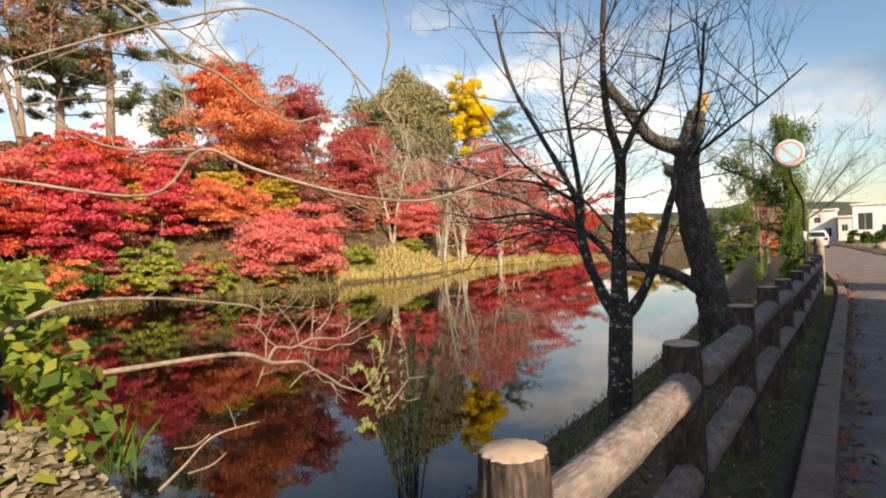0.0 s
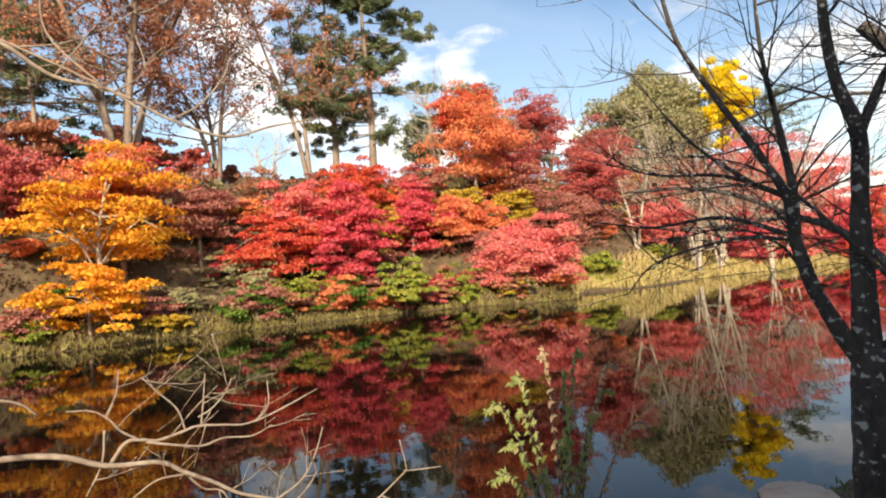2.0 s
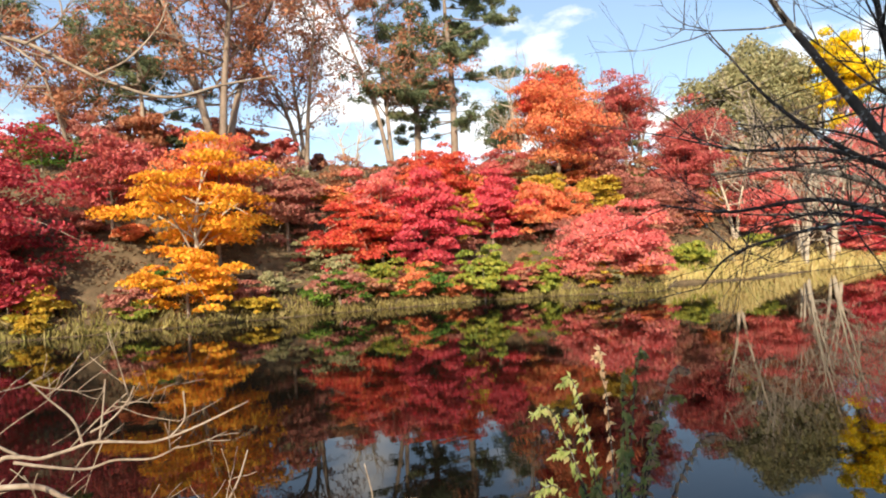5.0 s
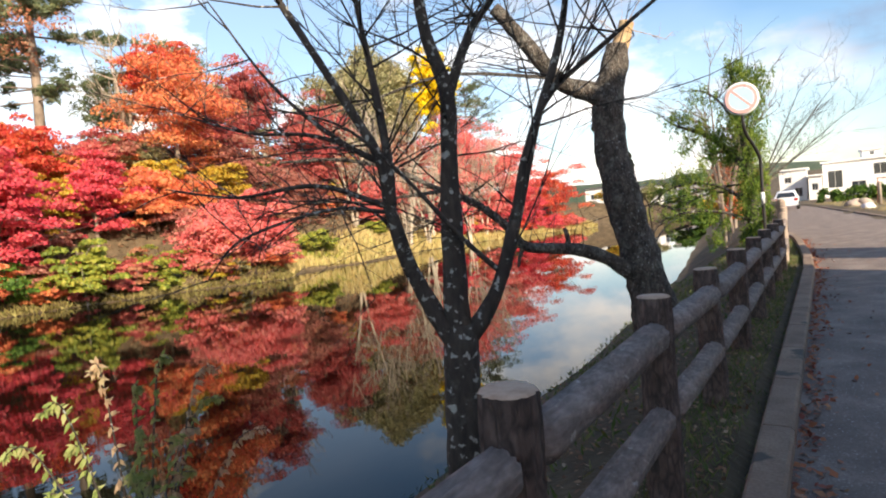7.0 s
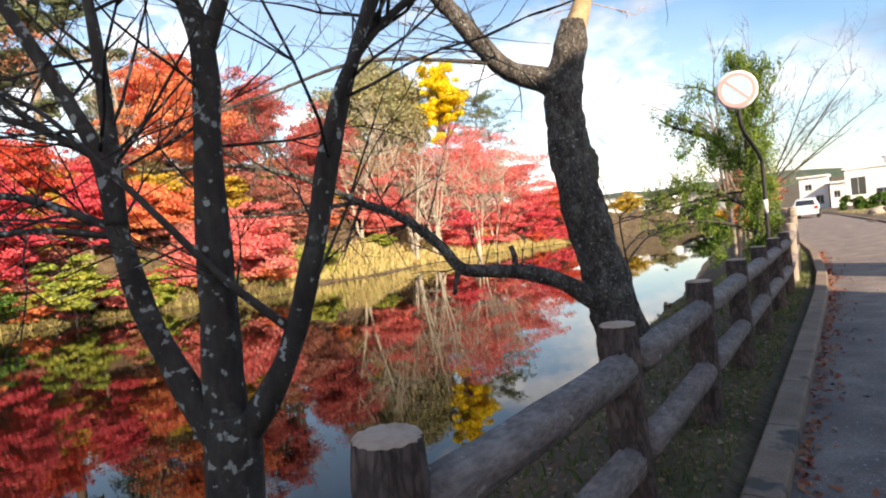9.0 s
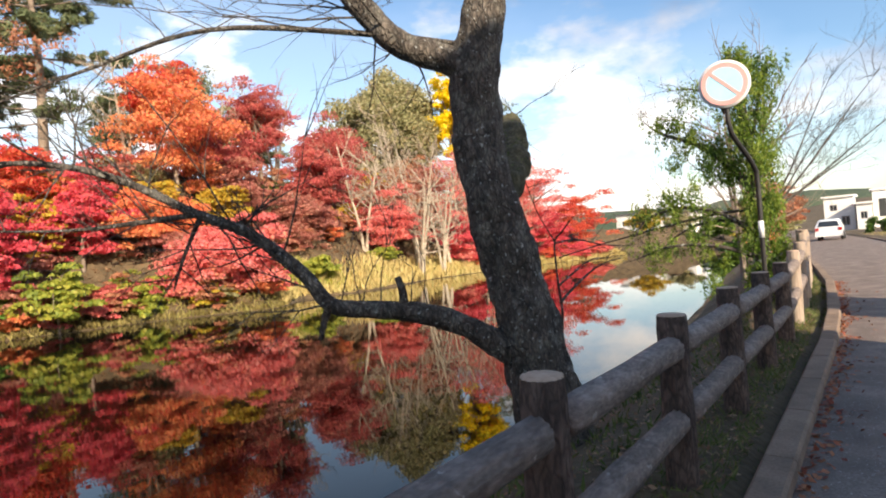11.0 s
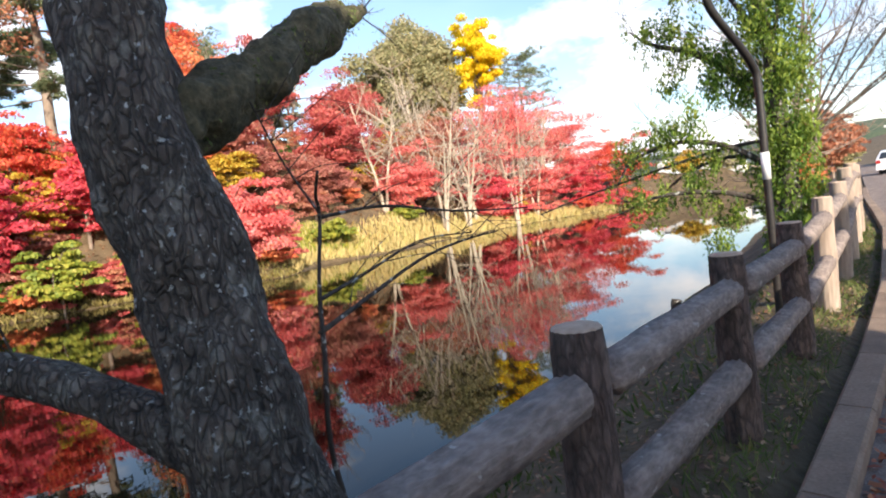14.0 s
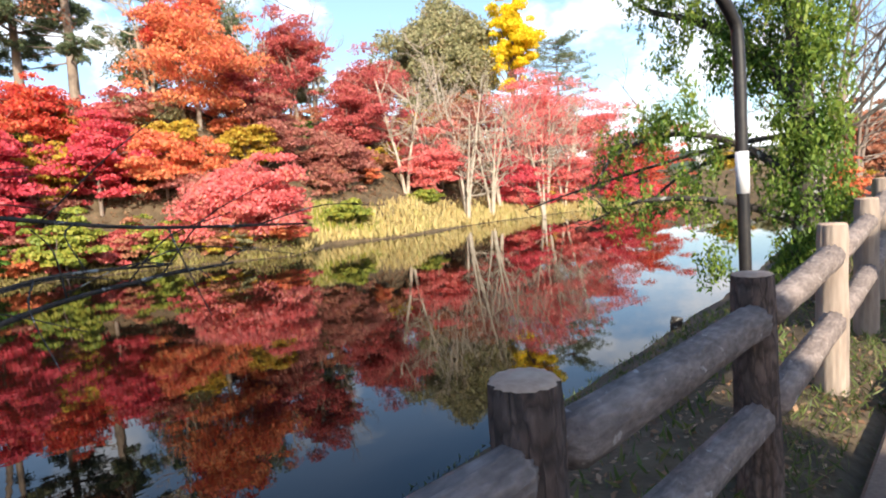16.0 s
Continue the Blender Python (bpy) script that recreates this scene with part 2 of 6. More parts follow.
BARK_DARK = ramp_mat("dark_bark", [(0.022, 0.017, 0.013), (0.055, 0.043, 0.034), (0.10, 0.082, 0.066)], scale=7, bump=0.9, bump_scale=26, stretch=(1, 1, 0.35), rough=0.9, spots=((0.36, 0.36, 0.32), 17.0, 0.40), bump_distance=0.03, patch=((0.12, 0.115, 0.095), 6.0, 0.45))
BARK_OLD = ramp_mat("old_cherry_bark", [(0.034, 0.027, 0.021), (0.112, 0.090, 0.072), (0.245, 0.20, 0.16)], scale=9, bump=1.0, bump_scale=24, stretch=(1, 1, 0.4), rough=0.92, spots=((0.40, 0.40, 0.37), 28.0, 0.36), bump_distance=0.06, patch=((0.29, 0.27, 0.225), 5.0, 0.50), cracks=32.0)
BARK_MOSS = ramp_mat("mossy_bark", [(0.022, 0.020, 0.011), (0.075, 0.066, 0.034), (0.18, 0.145, 0.085)], scale=14, bump=1.0, bump_scale=40, rough=0.95, bump_distance=0.04)
WOOD_CUT = ramp_mat("cut_limb_wood", [(0.34, 0.20, 0.09), (0.50, 0.33, 0.17), (0.60, 0.44, 0.26)], scale=9, bump=0.4, rough=0.8)
BARK_FAR = ramp_mat("brown_bark", [(0.13, 0.095, 0.07), (0.25, 0.19, 0.145), (0.37, 0.30, 0.24)], scale=1.5, bump=0.5, bump_scale=8, stretch=(1, 1, 0.3), rough=0.9)
BARK_PALE = ramp_mat("pale_bark", [(0.28, 0.225, 0.165), (0.43, 0.36, 0.275), (0.56, 0.49, 0.39)], scale=3, bump=0.3, bump_scale=20, rough=0.85)
BRANCH_PALE = ramp_mat("weathered_branch", [(0.15, 0.10, 0.07), (0.31, 0.235, 0.17), (0.48, 0.39, 0.30)], scale=12, bump=0.5, bump_scale=60, rough=0.85, bump_distance=0.004)
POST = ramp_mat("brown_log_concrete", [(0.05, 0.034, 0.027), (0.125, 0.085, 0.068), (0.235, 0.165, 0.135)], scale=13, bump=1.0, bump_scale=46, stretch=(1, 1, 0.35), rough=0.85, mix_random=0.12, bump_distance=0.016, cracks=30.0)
RAIL = ramp_mat("grey_brown_log_rail", [(0.085, 0.063, 0.053), (0.205, 0.157, 0.132), (0.36, 0.285, 0.245)], scale=16, bump=1.0, bump_scale=62, stretch=(1, 0.42, 1), rough=0.85, mix_random=0.1, spots=((0.40, 0.35, 0.31), 22.0, 0.34), bump_distance=0.018)
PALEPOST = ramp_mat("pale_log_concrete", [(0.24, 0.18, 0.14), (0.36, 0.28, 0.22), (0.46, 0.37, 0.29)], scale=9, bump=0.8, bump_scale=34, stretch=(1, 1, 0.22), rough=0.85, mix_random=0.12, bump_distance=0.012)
POSTTOP = ramp_mat("post_top", [(0.38, 0.25, 0.17), (0.52, 0.365, 0.26), (0.60, 0.44, 0.33)], scale=14, bump=0.3, bump_scale=50, rough=0.85, bump_distance=0.004)
ASPHALT = ramp_mat("asphalt", [(0.098, 0.070, 0.058), (0.185, 0.138, 0.114), (0.335, 0.265, 0.22)], scale=2.2, detail=12, bump=1.0, bump_scale=75, rough=0.85, bump_distance=0.014, spots=((0.42, 0.38, 0.36), 55.0, 0.36))
CONCRETE = ramp_mat("kerb_concrete", [(0.14, 0.094, 0.066), (0.235, 0.163, 0.116), (0.33, 0.242, 0.175)], scale=4, bump=0.4, bump_scale=60, rough=0.9, mix_random=0.1, spots=((0.09, 0.08, 0.065), 3.0, 0.36), bump_distance=0.006)
EARTH = ramp_mat("bank_earth", [(0.045, 0.032, 0.016), (0.105, 0.072, 0.038), (0.18, 0.128, 0.072)], scale=1.1, bump=1.0, bump_scale=14, rough=0.95, bump_distance=0.06)
WHITE = ramp_mat("white_render", [(0.72, 0.70, 0.67), (0.80, 0.78, 0.75), (0.84, 0.83, 0.81)], scale=0.6, bump=0.1, bump_scale=20, rough=0.8)
GREYWALL = ramp_mat("grey_cladding", [(0.28, 0.28, 0.28), (0.38, 0.38, 0.37), (0.45, 0.44, 0.43)], scale=0.8, bump=0.2, rough=0.7)
ROOF = ramp_mat("dark_roof", [(0.07, 0.07, 0.075), (0.12, 0.12, 0.125), (0.17, 0.165, 0.165)], scale=2, bump=0.3, rough=0.7)
MINT = ramp_mat("mint_green_panel", [(0.22, 0.52, 0.40), (0.30, 0.62, 0.50), (0.36, 0.68, 0.56)], scale=0.5, bump=0.1, rough=0.5)
GLASS = ramp_mat("window_glass", [(0.02, 0.025, 0.03), (0.035, 0.04, 0.05)], scale=0.4, bump=0.0, rough=0.08, coat=0.5)
POLE = ramp_mat("dark_painted_pole", [(0.012, 0.010, 0.010), (0.022, 0.019, 0.018), (0.045, 0.036, 0.03)], scale=5, bump=0.2, bump_scale=40, rough=0.45, bump_distance=0.003)
SIGNWHITE = ramp_mat("sign_white", [(0.75, 0.73, 0.72), (0.82, 0.81, 0.80)], scale=3, bump=0.0, rough=0.35)
SIGNRED = ramp_mat("faded_red_paint", [(0.70, 0.30, 0.27), (0.78, 0.38, 0.35)], scale=5, bump=0.0, rough=0.35)
SIGNBLUE = ramp_mat("faded_blue_paint", [(0.34, 0.64, 0.78), (0.44, 0.72, 0.82)], scale=5, bump=0.0, rough=0.35)
SIGNBACK = ramp_mat("galvanised_steel", [(0.25, 0.25, 0.26), (0.36, 0.36, 0.37)], scale=8, bump=0.1, rough=0.45, metal=0.8)
ORANGEPAINT = ramp_mat("orange_painted_steel", [(0.62, 0.18, 0.10), (0.72, 0.26, 0.15)], scale=6, bump=0.0, rough=0.5)
CARWHITE = ramp_mat("white_car_paint", [(0.75, 0.75, 0.76), (0.82, 0.82, 0.83)], scale=1, bump=0.0, rough=0.25, coat=0.7)
RUBBER = ramp_mat("tyre_rubber", [(0.012, 0.012, 0.012), (0.025, 0.025, 0.025)], scale=8, bump=0.2, rough=0.9)
LAMPRED = ramp_mat("tail_lamp_red", [(0.35, 0.02, 0.02), (0.45, 0.03, 0.03)], scale=8, bump=0.0, rough=0.2)
HILLGREEN = ramp_mat("wooded_hill", [(0.03, 0.05, 0.035), (0.06, 0.085, 0.05), (0.10, 0.11, 0.06)], scale=0.12, bump=1.0, bump_scale=0.8, rough=0.95, bump_distance=1.5)

WATER = bpy.data.materials.new("pond_water")
WATER.use_nodes = True
_n, _l = WATER.node_tree.nodes, WATER.node_tree.links
_b = _n["Principled BSDF"]
_b.inputs["Base Color"].default_value = (0.005, 0.0045, 0.003, 1)
_b.inputs["Roughness"].default_value = 0.012
_b.inputs["IOR"].default_value = 1.33
_t, _m, _w1, _w2, _a, _bp = (_n.new(k) for k in ("ShaderNodeTexCoord", "ShaderNodeMapping", "ShaderNodeTexNoise", "ShaderNodeTexNoise", "ShaderNodeMath", "ShaderNodeBump"))
_m.inputs["Scale"].default_value, _m.inputs["Rotation"].default_value = (1.0, 0.45, 1.0), (0, 0, 0.7)
_l.new(_t.outputs["Object"], _m.inputs["Vector"])
_w1.inputs["Scale"].default_value, _w1.inputs["Detail"].default_value = 5.0, 2.0
_w2.inputs["Scale"].default_value, _w2.inputs["Detail"].default_value = 0.22, 2.0
_l.new(_m.outputs["Vector"], _w1.inputs["Vector"])
_l.new(_t.outputs["Object"], _w2.inputs["Vector"])
_a.operation = "MULTIPLY"
_l.new(_w1.outputs["Fac"], _a.inputs[0])
_l.new(_w2.outputs["Fac"], _a.inputs[1])
_bp.inputs["Strength"].default_value, _bp.inputs["Distance"].default_value = 0.085, 0.02
_l.new(_a.outputs["Value"], _bp.inputs["Height"])
_l.new(_bp.outputs["Normal"], _b.inputs["Normal"])

# ---------------------------------------------------------------- mesh helpers
class Geo:
    """Collects vertices and faces of one mesh."""

    def __init__(self):
        self.v, self.f = [], []

    def add(self, verts, faces):
        k = len(self.v)
        self.v.extend(verts)
        self.f.extend([tuple(i + k for i in f) for f in faces])

    def tube(self, pts, radii, sides=8, rough=0.0, seed=0.0, caps=True):
        pts = [Vector(p) for p in pts]
        t = (pts[1] - pts[0]).normalized()
        side = t.orthogonal().normalized()
        verts, faces = [], []
        for i, p in enumerate(pts):
            t = (pts[min(i + 1, len(pts) - 1)] - pts[max(i - 1, 0)]).normalized()
            side = (side - t * side.dot(t)).normalized()
            up = t.cross(side)
            for k in range(sides):
                a = 2 * math.pi * k / sides
                d = side * math.cos(a) + up * math.sin(a)
                r = radii[i]
                if rough:
                    q = p + d * r
                    r *= 1 + rough * noise.fractal(Vector((q.x * 4 + seed, q.y * 4, q.z * 2.2)), 0.8, 2.0, 4) 
                verts.append(p + d * r)
        n = len(pts)
        for i in range(n - 1):
            for k in range(sides):
                a, b = i * sides + k, i * sides + (k + 1) % sides
                faces.append((a, b, b + sides, a + sides))
        if caps:
            faces.append(tuple(range(sides - 1, -1, -1)))
            faces.append(tuple((n - 1) * sides + k for k in range(sides)))
        self.add(verts, faces)

    def box(self, x0, y0, z0, x1, y1, z1):
        self.add([(x0, y0, z0), (x1, y0, z0), (x1, y1, z0), (x0, y1, z0), (x0, y0, z1), (x1, y0, z1), (x1, y1, z1), (x0, y1, z1)],
                 [(3, 2, 1, 0), (4, 5, 6, 7), (0, 1, 5, 4), (1, 2, 6, 5), (2, 3, 7, 6), (3, 0, 4, 7)])

    def mesh(self, name, material, smooth=True):
        me = bpy.data.meshes.new(name)
        me.from_pydata([tuple(v) for v in self.v], [], self.f)
        me.materials.append(material)
        if smooth:
            me.polygons.foreach_set("use_smooth", [True] * len(me.polygons))
        me.update()
        return me


def part(name, geo, material, parent=None, label="", smooth=True):
    ob = new(name, geo.mesh(name, material, smooth) if isinstance(geo, Geo) else geo)
    if parent is not None:
        ob.parent = parent
    return tagged(ob, label)


def thing(name, label, category, at=(0, 0, 0), group="", kind=""):
    ob = new(name)
    ob.location = at
    ob.empty_display_size = 0.2
    return tagged(ob, label, category, group, kind)


def spline(pts, per=6):
    """Points on a smooth curve through pts."""
    p = [np.array(q, float) for q in pts]
    p = [2 * p[0] - p[1]] + p + [2 * p[-1] - p[-2]]
    res = []
    for i in range(1, len(p) - 2):
        for k in range(per):
            s = k / per
            res.append(0.5 * (2 * p[i] + (p[i + 1] - p[i - 1]) * s + (2 * p[i - 1] - 5 * p[i] + 4 * p[i + 1] - p[i + 2]) * s * s + (3 * p[i] - p[i - 1] - 3 * p[i + 1] + p[i + 2]) * s ** 3))
    res.append(p[-2])
    return res


def limb(geo, pts, r0, r1, sides=8, per=6, rough=0.0, seed=0.0, power=1.0):
    c = spline(pts, per)
    n = len(c) - 1
    geo.tube(c, [r0 + (r1 - r0) * (i / n) ** power for i in range(n + 1)], sides, rough, seed)
    return c


def twigs(geo, p, d, length, r, depth, rng, spread=0.6, up=0.1, kids=3, sides=5, ends=None):
    """A crooked twig with smaller ones along it."""
    p, d = Vector(p), Vector(d).normalized()
    pts, n = [p.copy()], 5
    for i in range(n):
        d = (d + Vector((rng.uniform(-1, 1), rng.uniform(-1, 1), rng.uniform(-1, 1) + up)) * 0.17).normalized()
        p = p + d * length / n
        pts.append(p.copy())
    geo.tube(pts, [max(r * (1 - 0.75 * i / n), 0.0011) for i in range(n + 1)], sides if r > 0.006 else 4)
    if ends is not None:
        ends.extend(pts[2:])
    if depth > 0:
        for k in range(kids):
            i = rng.randint(1, n)
            away = Vector((rng.uniform(-1, 1), rng.uniform(-1, 1), rng.uniform(-0.7, 1)))
            twigs(geo, pts[i], d * (1 - spread) + away * spread, length * rng.uniform(0.4, 0.68), r * 0.5, depth - 1, rng, spread, up, kids, 4, ends)


def cards(name, centre, normal, size, material, rng, aspect=0.6, along=None, bend=0.0):
    """Pointed leaf blades: four corners each, at the centres, facing the normals."""
    n = len(centre)
    normal = normal / np.maximum(np.linalg.norm(normal, axis=1, keepdims=True), 1e-6)
    if along is None:
        along = rng.normal(size=(n, 3))
    u = along - normal * np.sum(along * normal, axis=1, keepdims=True)
    u /= np.maximum(np.linalg.norm(u, axis=1, keepdims=True), 1e-6)
    w = np.cross(normal, u)
    s = np.asarray(size).reshape(-1, 1) * np.ones((n, 1))
    v = np.empty((n, 4, 3))
    v[:, 0], v[:, 2] = centre - u * s, centre + u * s - normal * s * bend
    v[:, 1], v[:, 3] = centre + w * s * aspect - u * s * 0.15, centre - w * s * aspect - u * s * 0.15
    me = bpy.data.meshes.new(name)
    me.vertices.add(4 * n)
    me.vertices.foreach_set("co", v.ravel())
    me.loops.add(4 * n)
    me.loops.foreach_set("vertex_index", np.arange(4 * n, dtype=np.int32))
    me.polygons.add(n)
    me.polygons.foreach_set("loop_start", np.arange(0, 4 * n, 4, dtype=np.int32))
    me.update(calc_edges=True)
    me.materials.append(material)
    return me


def crown(name, pads, leaves, size, material, seed, flat=0.3, up=0.5, aspect=0.62, hang=False):
    """Leaves in pads: rows of centre x, y, z and radius; uneven, with gaps between."""
    rng = np.random.default_rng(seed)
    pads = np.asarray(pads, float)
    weight = pads[:, 3] ** 2
    pick = rng.choice(len(pads), leaves, p=weight / weight.sum())
    off = rng.normal(size=(leaves, 3))
    off /= np.maximum(np.linalg.norm(off, axis=1, keepdims=True), 1e-6)
    off *= (rng.random((leaves, 1)) ** 0.45)
    off *= np.array([1, 1, flat]) * pads[pick, 3:4]
    off[:, 2] -= 0.25 * (off[:, 0] ** 2 + off[:, 1] ** 2) / np.maximum(pads[pick, 3], 0.01)
    normal = rng.normal(size=(leaves, 3)) * 0.75 + off / np.maximum(pads[pick, 3:4], 0.01) * 0.5 + np.array([0, 0, up])
    return cards(name, pads[pick, :3] + off, normal, size * rng.uniform(0.6, 1.3, leaves), material, rng, aspect, rng.normal(size=(leaves, 3)) * 0.45 + np.array([0, 0, -1.0]) if hang else None, 0.3 if hang else 0.0)


# ---------------------------------------------------------------- ground, pond, road
WATER_Z = -1.6


def near_kerb(y):
    return float(np.interp(y, (-400, 6, 8.5, 10.6, 13.7, 17.6, 23.6, 34, 46, 60, 100, 400), (0.47, 0.47, 0.40, 0.27, 0.06, -0.38, -1.1, -2.1, -3.3, -5.0, -11, -70)))


def far_shore(y):
    return float(np.interp(y, (-80, -30, -12, 0, 10, 16, 20, 23, 25.5, 29, 36, 50, 66, 84, 96, 104), (-44, -39, -37.5, -38.5, -38, -37, -34.4, -32.8, -35, -38, -36.5, -40, -40, -37, -30, -14)))


def near_shore(y):
    return float(np.interp(y, (-80, -14, -8.6, -7.3, -6.4, -5, 0, 5, 11, 18, 40, 80, 104), (-5, -4.6, -4.4, -4.0, -3.45, -3.5, -3.5, -3.6, -4.0, -4.5, -7.5, -12, -14)))


def smooth(s):
    s = min(1.0, max(0.0, s))
    return s * s * (3 - 2 * s)


def height(x, y):
    """The ground's height."""
    kx = near_kerb(y) - 0.47
    bump = noise.fractal(Vector((x * 0.35, y * 0.35, 3.1)), 0.9, 2.0, 4)
    if x > kx + 0.2:
        z = -0.06
        edge = kx + 4.35
        if x > edge:
            z = 0.10 + 0.02 * bump
        return z + smooth((y - 110) / 120) * 8 * smooth((x + 60) / 60)
    ns, fs = near_shore(y), far_shore(y)
    end = smooth((y - 92) / 14)
    start = smooth((-62 - y) / 14)
    if x > ns:
        s = (kx + 0.2 - x) / (kx + 0.2 - ns)
        z = 0.03 - 1.7 * smooth((s - 0.12) / 0.95) + 0.06 * bump * min(1, 4 * s * (1.05 - s) + 0.1)
        z += 1.14 * math.exp(-((x + 1.2) / 0.42) ** 4 - ((y + 8.16) / 0.38) ** 4)
        return z
    if x > fs:
        depth = min(x - fs, ns - x)
        z = WATER_Z - 0.06 - 1.3 * smooth(depth / 3.0)
        return z + (end + start) * (-z - 0.3)
    s = fs - x
    ridge = float(np.interp(y, (-80, 60, 85, 110, 300), (12.5, 11.5, 7.0, 2.0, 2.0)))
    z = WATER_Z + 0.02 + 0.8 * smooth(s / 1.6) + ridge * smooth((s - 0.5) / 16.5) + bump * min(0.9, s * 0.08)
    z += 1.5 * math.exp(-((y - 30.0) / 3.2) ** 2 - ((s - 2.6) / 1.9) ** 2) + 1.1 * math.exp(-((y - 40.0) / 4.5) ** 2 - ((s - 3.0) / 2.2) ** 2)
    return z


def axis_values(bands):
    res = []
    for a, b, step in bands:
        res += list(np.arange(a, b, step))
    return res + [bands[-1][1]]


xs = axis_values(((-900, -120, 60), (-120, -62, 4), (-62, -30, 0.8), (-30, -8, 2.2), (-8, 1.2, 0.16), (1.2, 8, 0.8), (8, 60, 6), (60, 900, 80)))
ys = axis_values(((-700, -90, 60), (-90, -30, 4), (-30, -12, 1.2), (-12, 20, 0.25), (20, 60, 1.0), (60, 120, 2.0), (120, 240, 12), (240, 1500, 120)))
g = Geo()
g.v = [(x, y, height(x, y)) for y in ys for x in xs]
w = len(xs)
g.f = [(j * w + i, j * w + i + 1, (j + 1) * w + i + 1, (j + 1) * w + i) for j in range(len(ys) - 1) for i in range(w - 1)]
ground = part("ground", g, EARTH)
tagged(ground, "brown earth banks and grassy ground round a pond", "ground", kind="structure")

g = Geo()
g.add([(-52, -74, WATER_Z), (-1.5, -74, WATER_Z), (-1.5, 108, WATER_Z), (-52, 108, WATER_Z)], [(0, 1, 2, 3)])
water = tagged(part("water", g, WATER), "still dark pond water mirroring trees and sky", "water", kind="structure")

rows = axis_values(((-60, 6, 3), (6, 60, 1), (60, 110, 5), (110, 320, 30)))
g = Geo()
for y in rows:
    k = near_kerb(y)
    up = smooth((y - 110) / 120) * 8
    g.v += [(k - 0.04, y, -0.10 + up), (k - 0.04, y, 0.0 + up), (k + 1.9, y, 0.03 + up), (k + 3.84, y, 0.0 + up), (k + 3.84, y, -0.1 + up)]
g.f = [(j * 5 + i, j * 5 + i + 1, j * 5 + i + 6, j * 5 + i + 5)[::-1] for j in range(len(rows) - 1) for i in range(4)]
road = tagged(part("road", g, ASPHALT, smooth=False), "worn grey asphalt lane beside the pond fence", "road", kind="structure")


def kerb_stones(name, label, offset, y0, y1, length, side):
    top = thing(name, label, "kerb", (near_kerb(y0) + offset, y0, 0), kind="structure")
    y = y0
    while y < y1:
        g = Geo()
        n, gap = 4, 0.006
        prof = ((-0.17, -0.12), (-0.17, 0.072), (-0.155, 0.085), (-0.016, 0.085), (0.0, 0.066), (0.012, -0.12))
        for i in range(n + 1):
            yy = y + gap + (length - 2 * gap) * i / n
            x = near_kerb(yy) + offset
            g.v += [(x + px * side, yy, pz) for px, pz in prof]
        m = len(prof)
        for i in range(n):
            g.f += [(i * m + k, i * m + (k + 1) % m, (i + 1) * m + (k + 1) % m, (i + 1) * m + k) for k in range(m)]
        g.f += [tuple(range(m))[::-1], tuple(n * m + k for k in range(m))]
        ob = part("kerb_stone", g, CONCRETE, smooth=False)
        ob.parent = top
        ob.matrix_parent_inverse = Matrix.Translation(-top.location)
        y += length
    return top


kerb_stones("kerb", "weathered concrete kerb between road and grass verge", 0.0, -14.0, 30.0, 1.0, 1)
kerb_stones("kerb_far", "low dark concrete kerb along the park side", 3.8, 8.0, 48.0, 2.0, -1)


# ---------------------------------------------------------------- log fence
def groove(a, z, seed):
    return 0.006 * noise.noise(Vector((math.cos(a) * 5 + seed, math.sin(a) * 5, z * 2.2))) + 0.005 * math.sin(a * 15 + 2.2 * noise.noise(Vector((a, z * 3, seed))))


def post_mesh(seed, tall):
    g, sides, rings = Geo(), 36, 14
    verts, faces = [], []
    for j in range(rings):
        z = -0.12 + (tall + 0.12) * j / (rings - 1)
        r = 0.081 + 0.003 * math.sin(z * 5 + seed) - (0.006 if j == rings - 1 else 0)
        for k in range(sides):
            a = 2 * math.pi * k / sides
            rr = r + groove(a, z, seed)
            verts.append((rr * math.cos(a), rr * math.sin(a), z))
    for j in range(rings - 1):
        for k in range(sides):
            a, b = j * sides + k, j * sides + (k + 1) % sides
            faces.append((a, b, b + sides, a + sides))
    g.add(verts, faces)
    t, ring = Geo(), [Vector(v) for v in verts[-sides:]]
    tv = [v + Vector((0, 0, 0.001)) for v in ring] + [Vector((v.x * 0.9, v.y * 0.9, tall + 0.009)) for v in ring] + [Vector((0, 0, tall + 0.012))]
    tf = [(k, (k + 1) % sides, sides + (k + 1) % sides, sides + k) for k in range(sides)] + [(sides + k, sides + (k + 1) % sides, 2 * sides) for k in range(sides)]
    t.add(tv, tf)
    return g, t


def rail_mesh(length, seed):
    """A log rail along y, its ends rounded off."""
    g, sides, rings = Geo(), 28, 22
    verts, faces = [], []
    for j in range(rings):
        s = j / (rings - 1)
        y = -length / 2 + length * s
        e = min(s, 1 - s) * length
        r = 0.064 * math.sqrt(max(0.12, 1 - (1 - min(1, e / 0.05)) ** 2)) + 0.002 * math.sin(y * 4 + seed)
        for k in range(sides):
            a = 2 * math.pi * k / sides
            rr = r + 0.9 * groove(a, y, seed)
            verts.append((rr * math.cos(a), y, rr * math.sin(a)))
    for j in range(rings - 1):
        for k in range(sides):
            a, b = j * sides + k, j * sides + (k + 1) % sides
            faces.append((a, a + sides, b + sides, b))
    faces += [tuple(range(sides)), tuple((rings - 1) * sides + k for k in range(sides))[::-1]]
    g.add(verts, faces)
    return g


def fence_x(y):
    return near_kerb(y) - 0.48 if y > 7 else -0.015


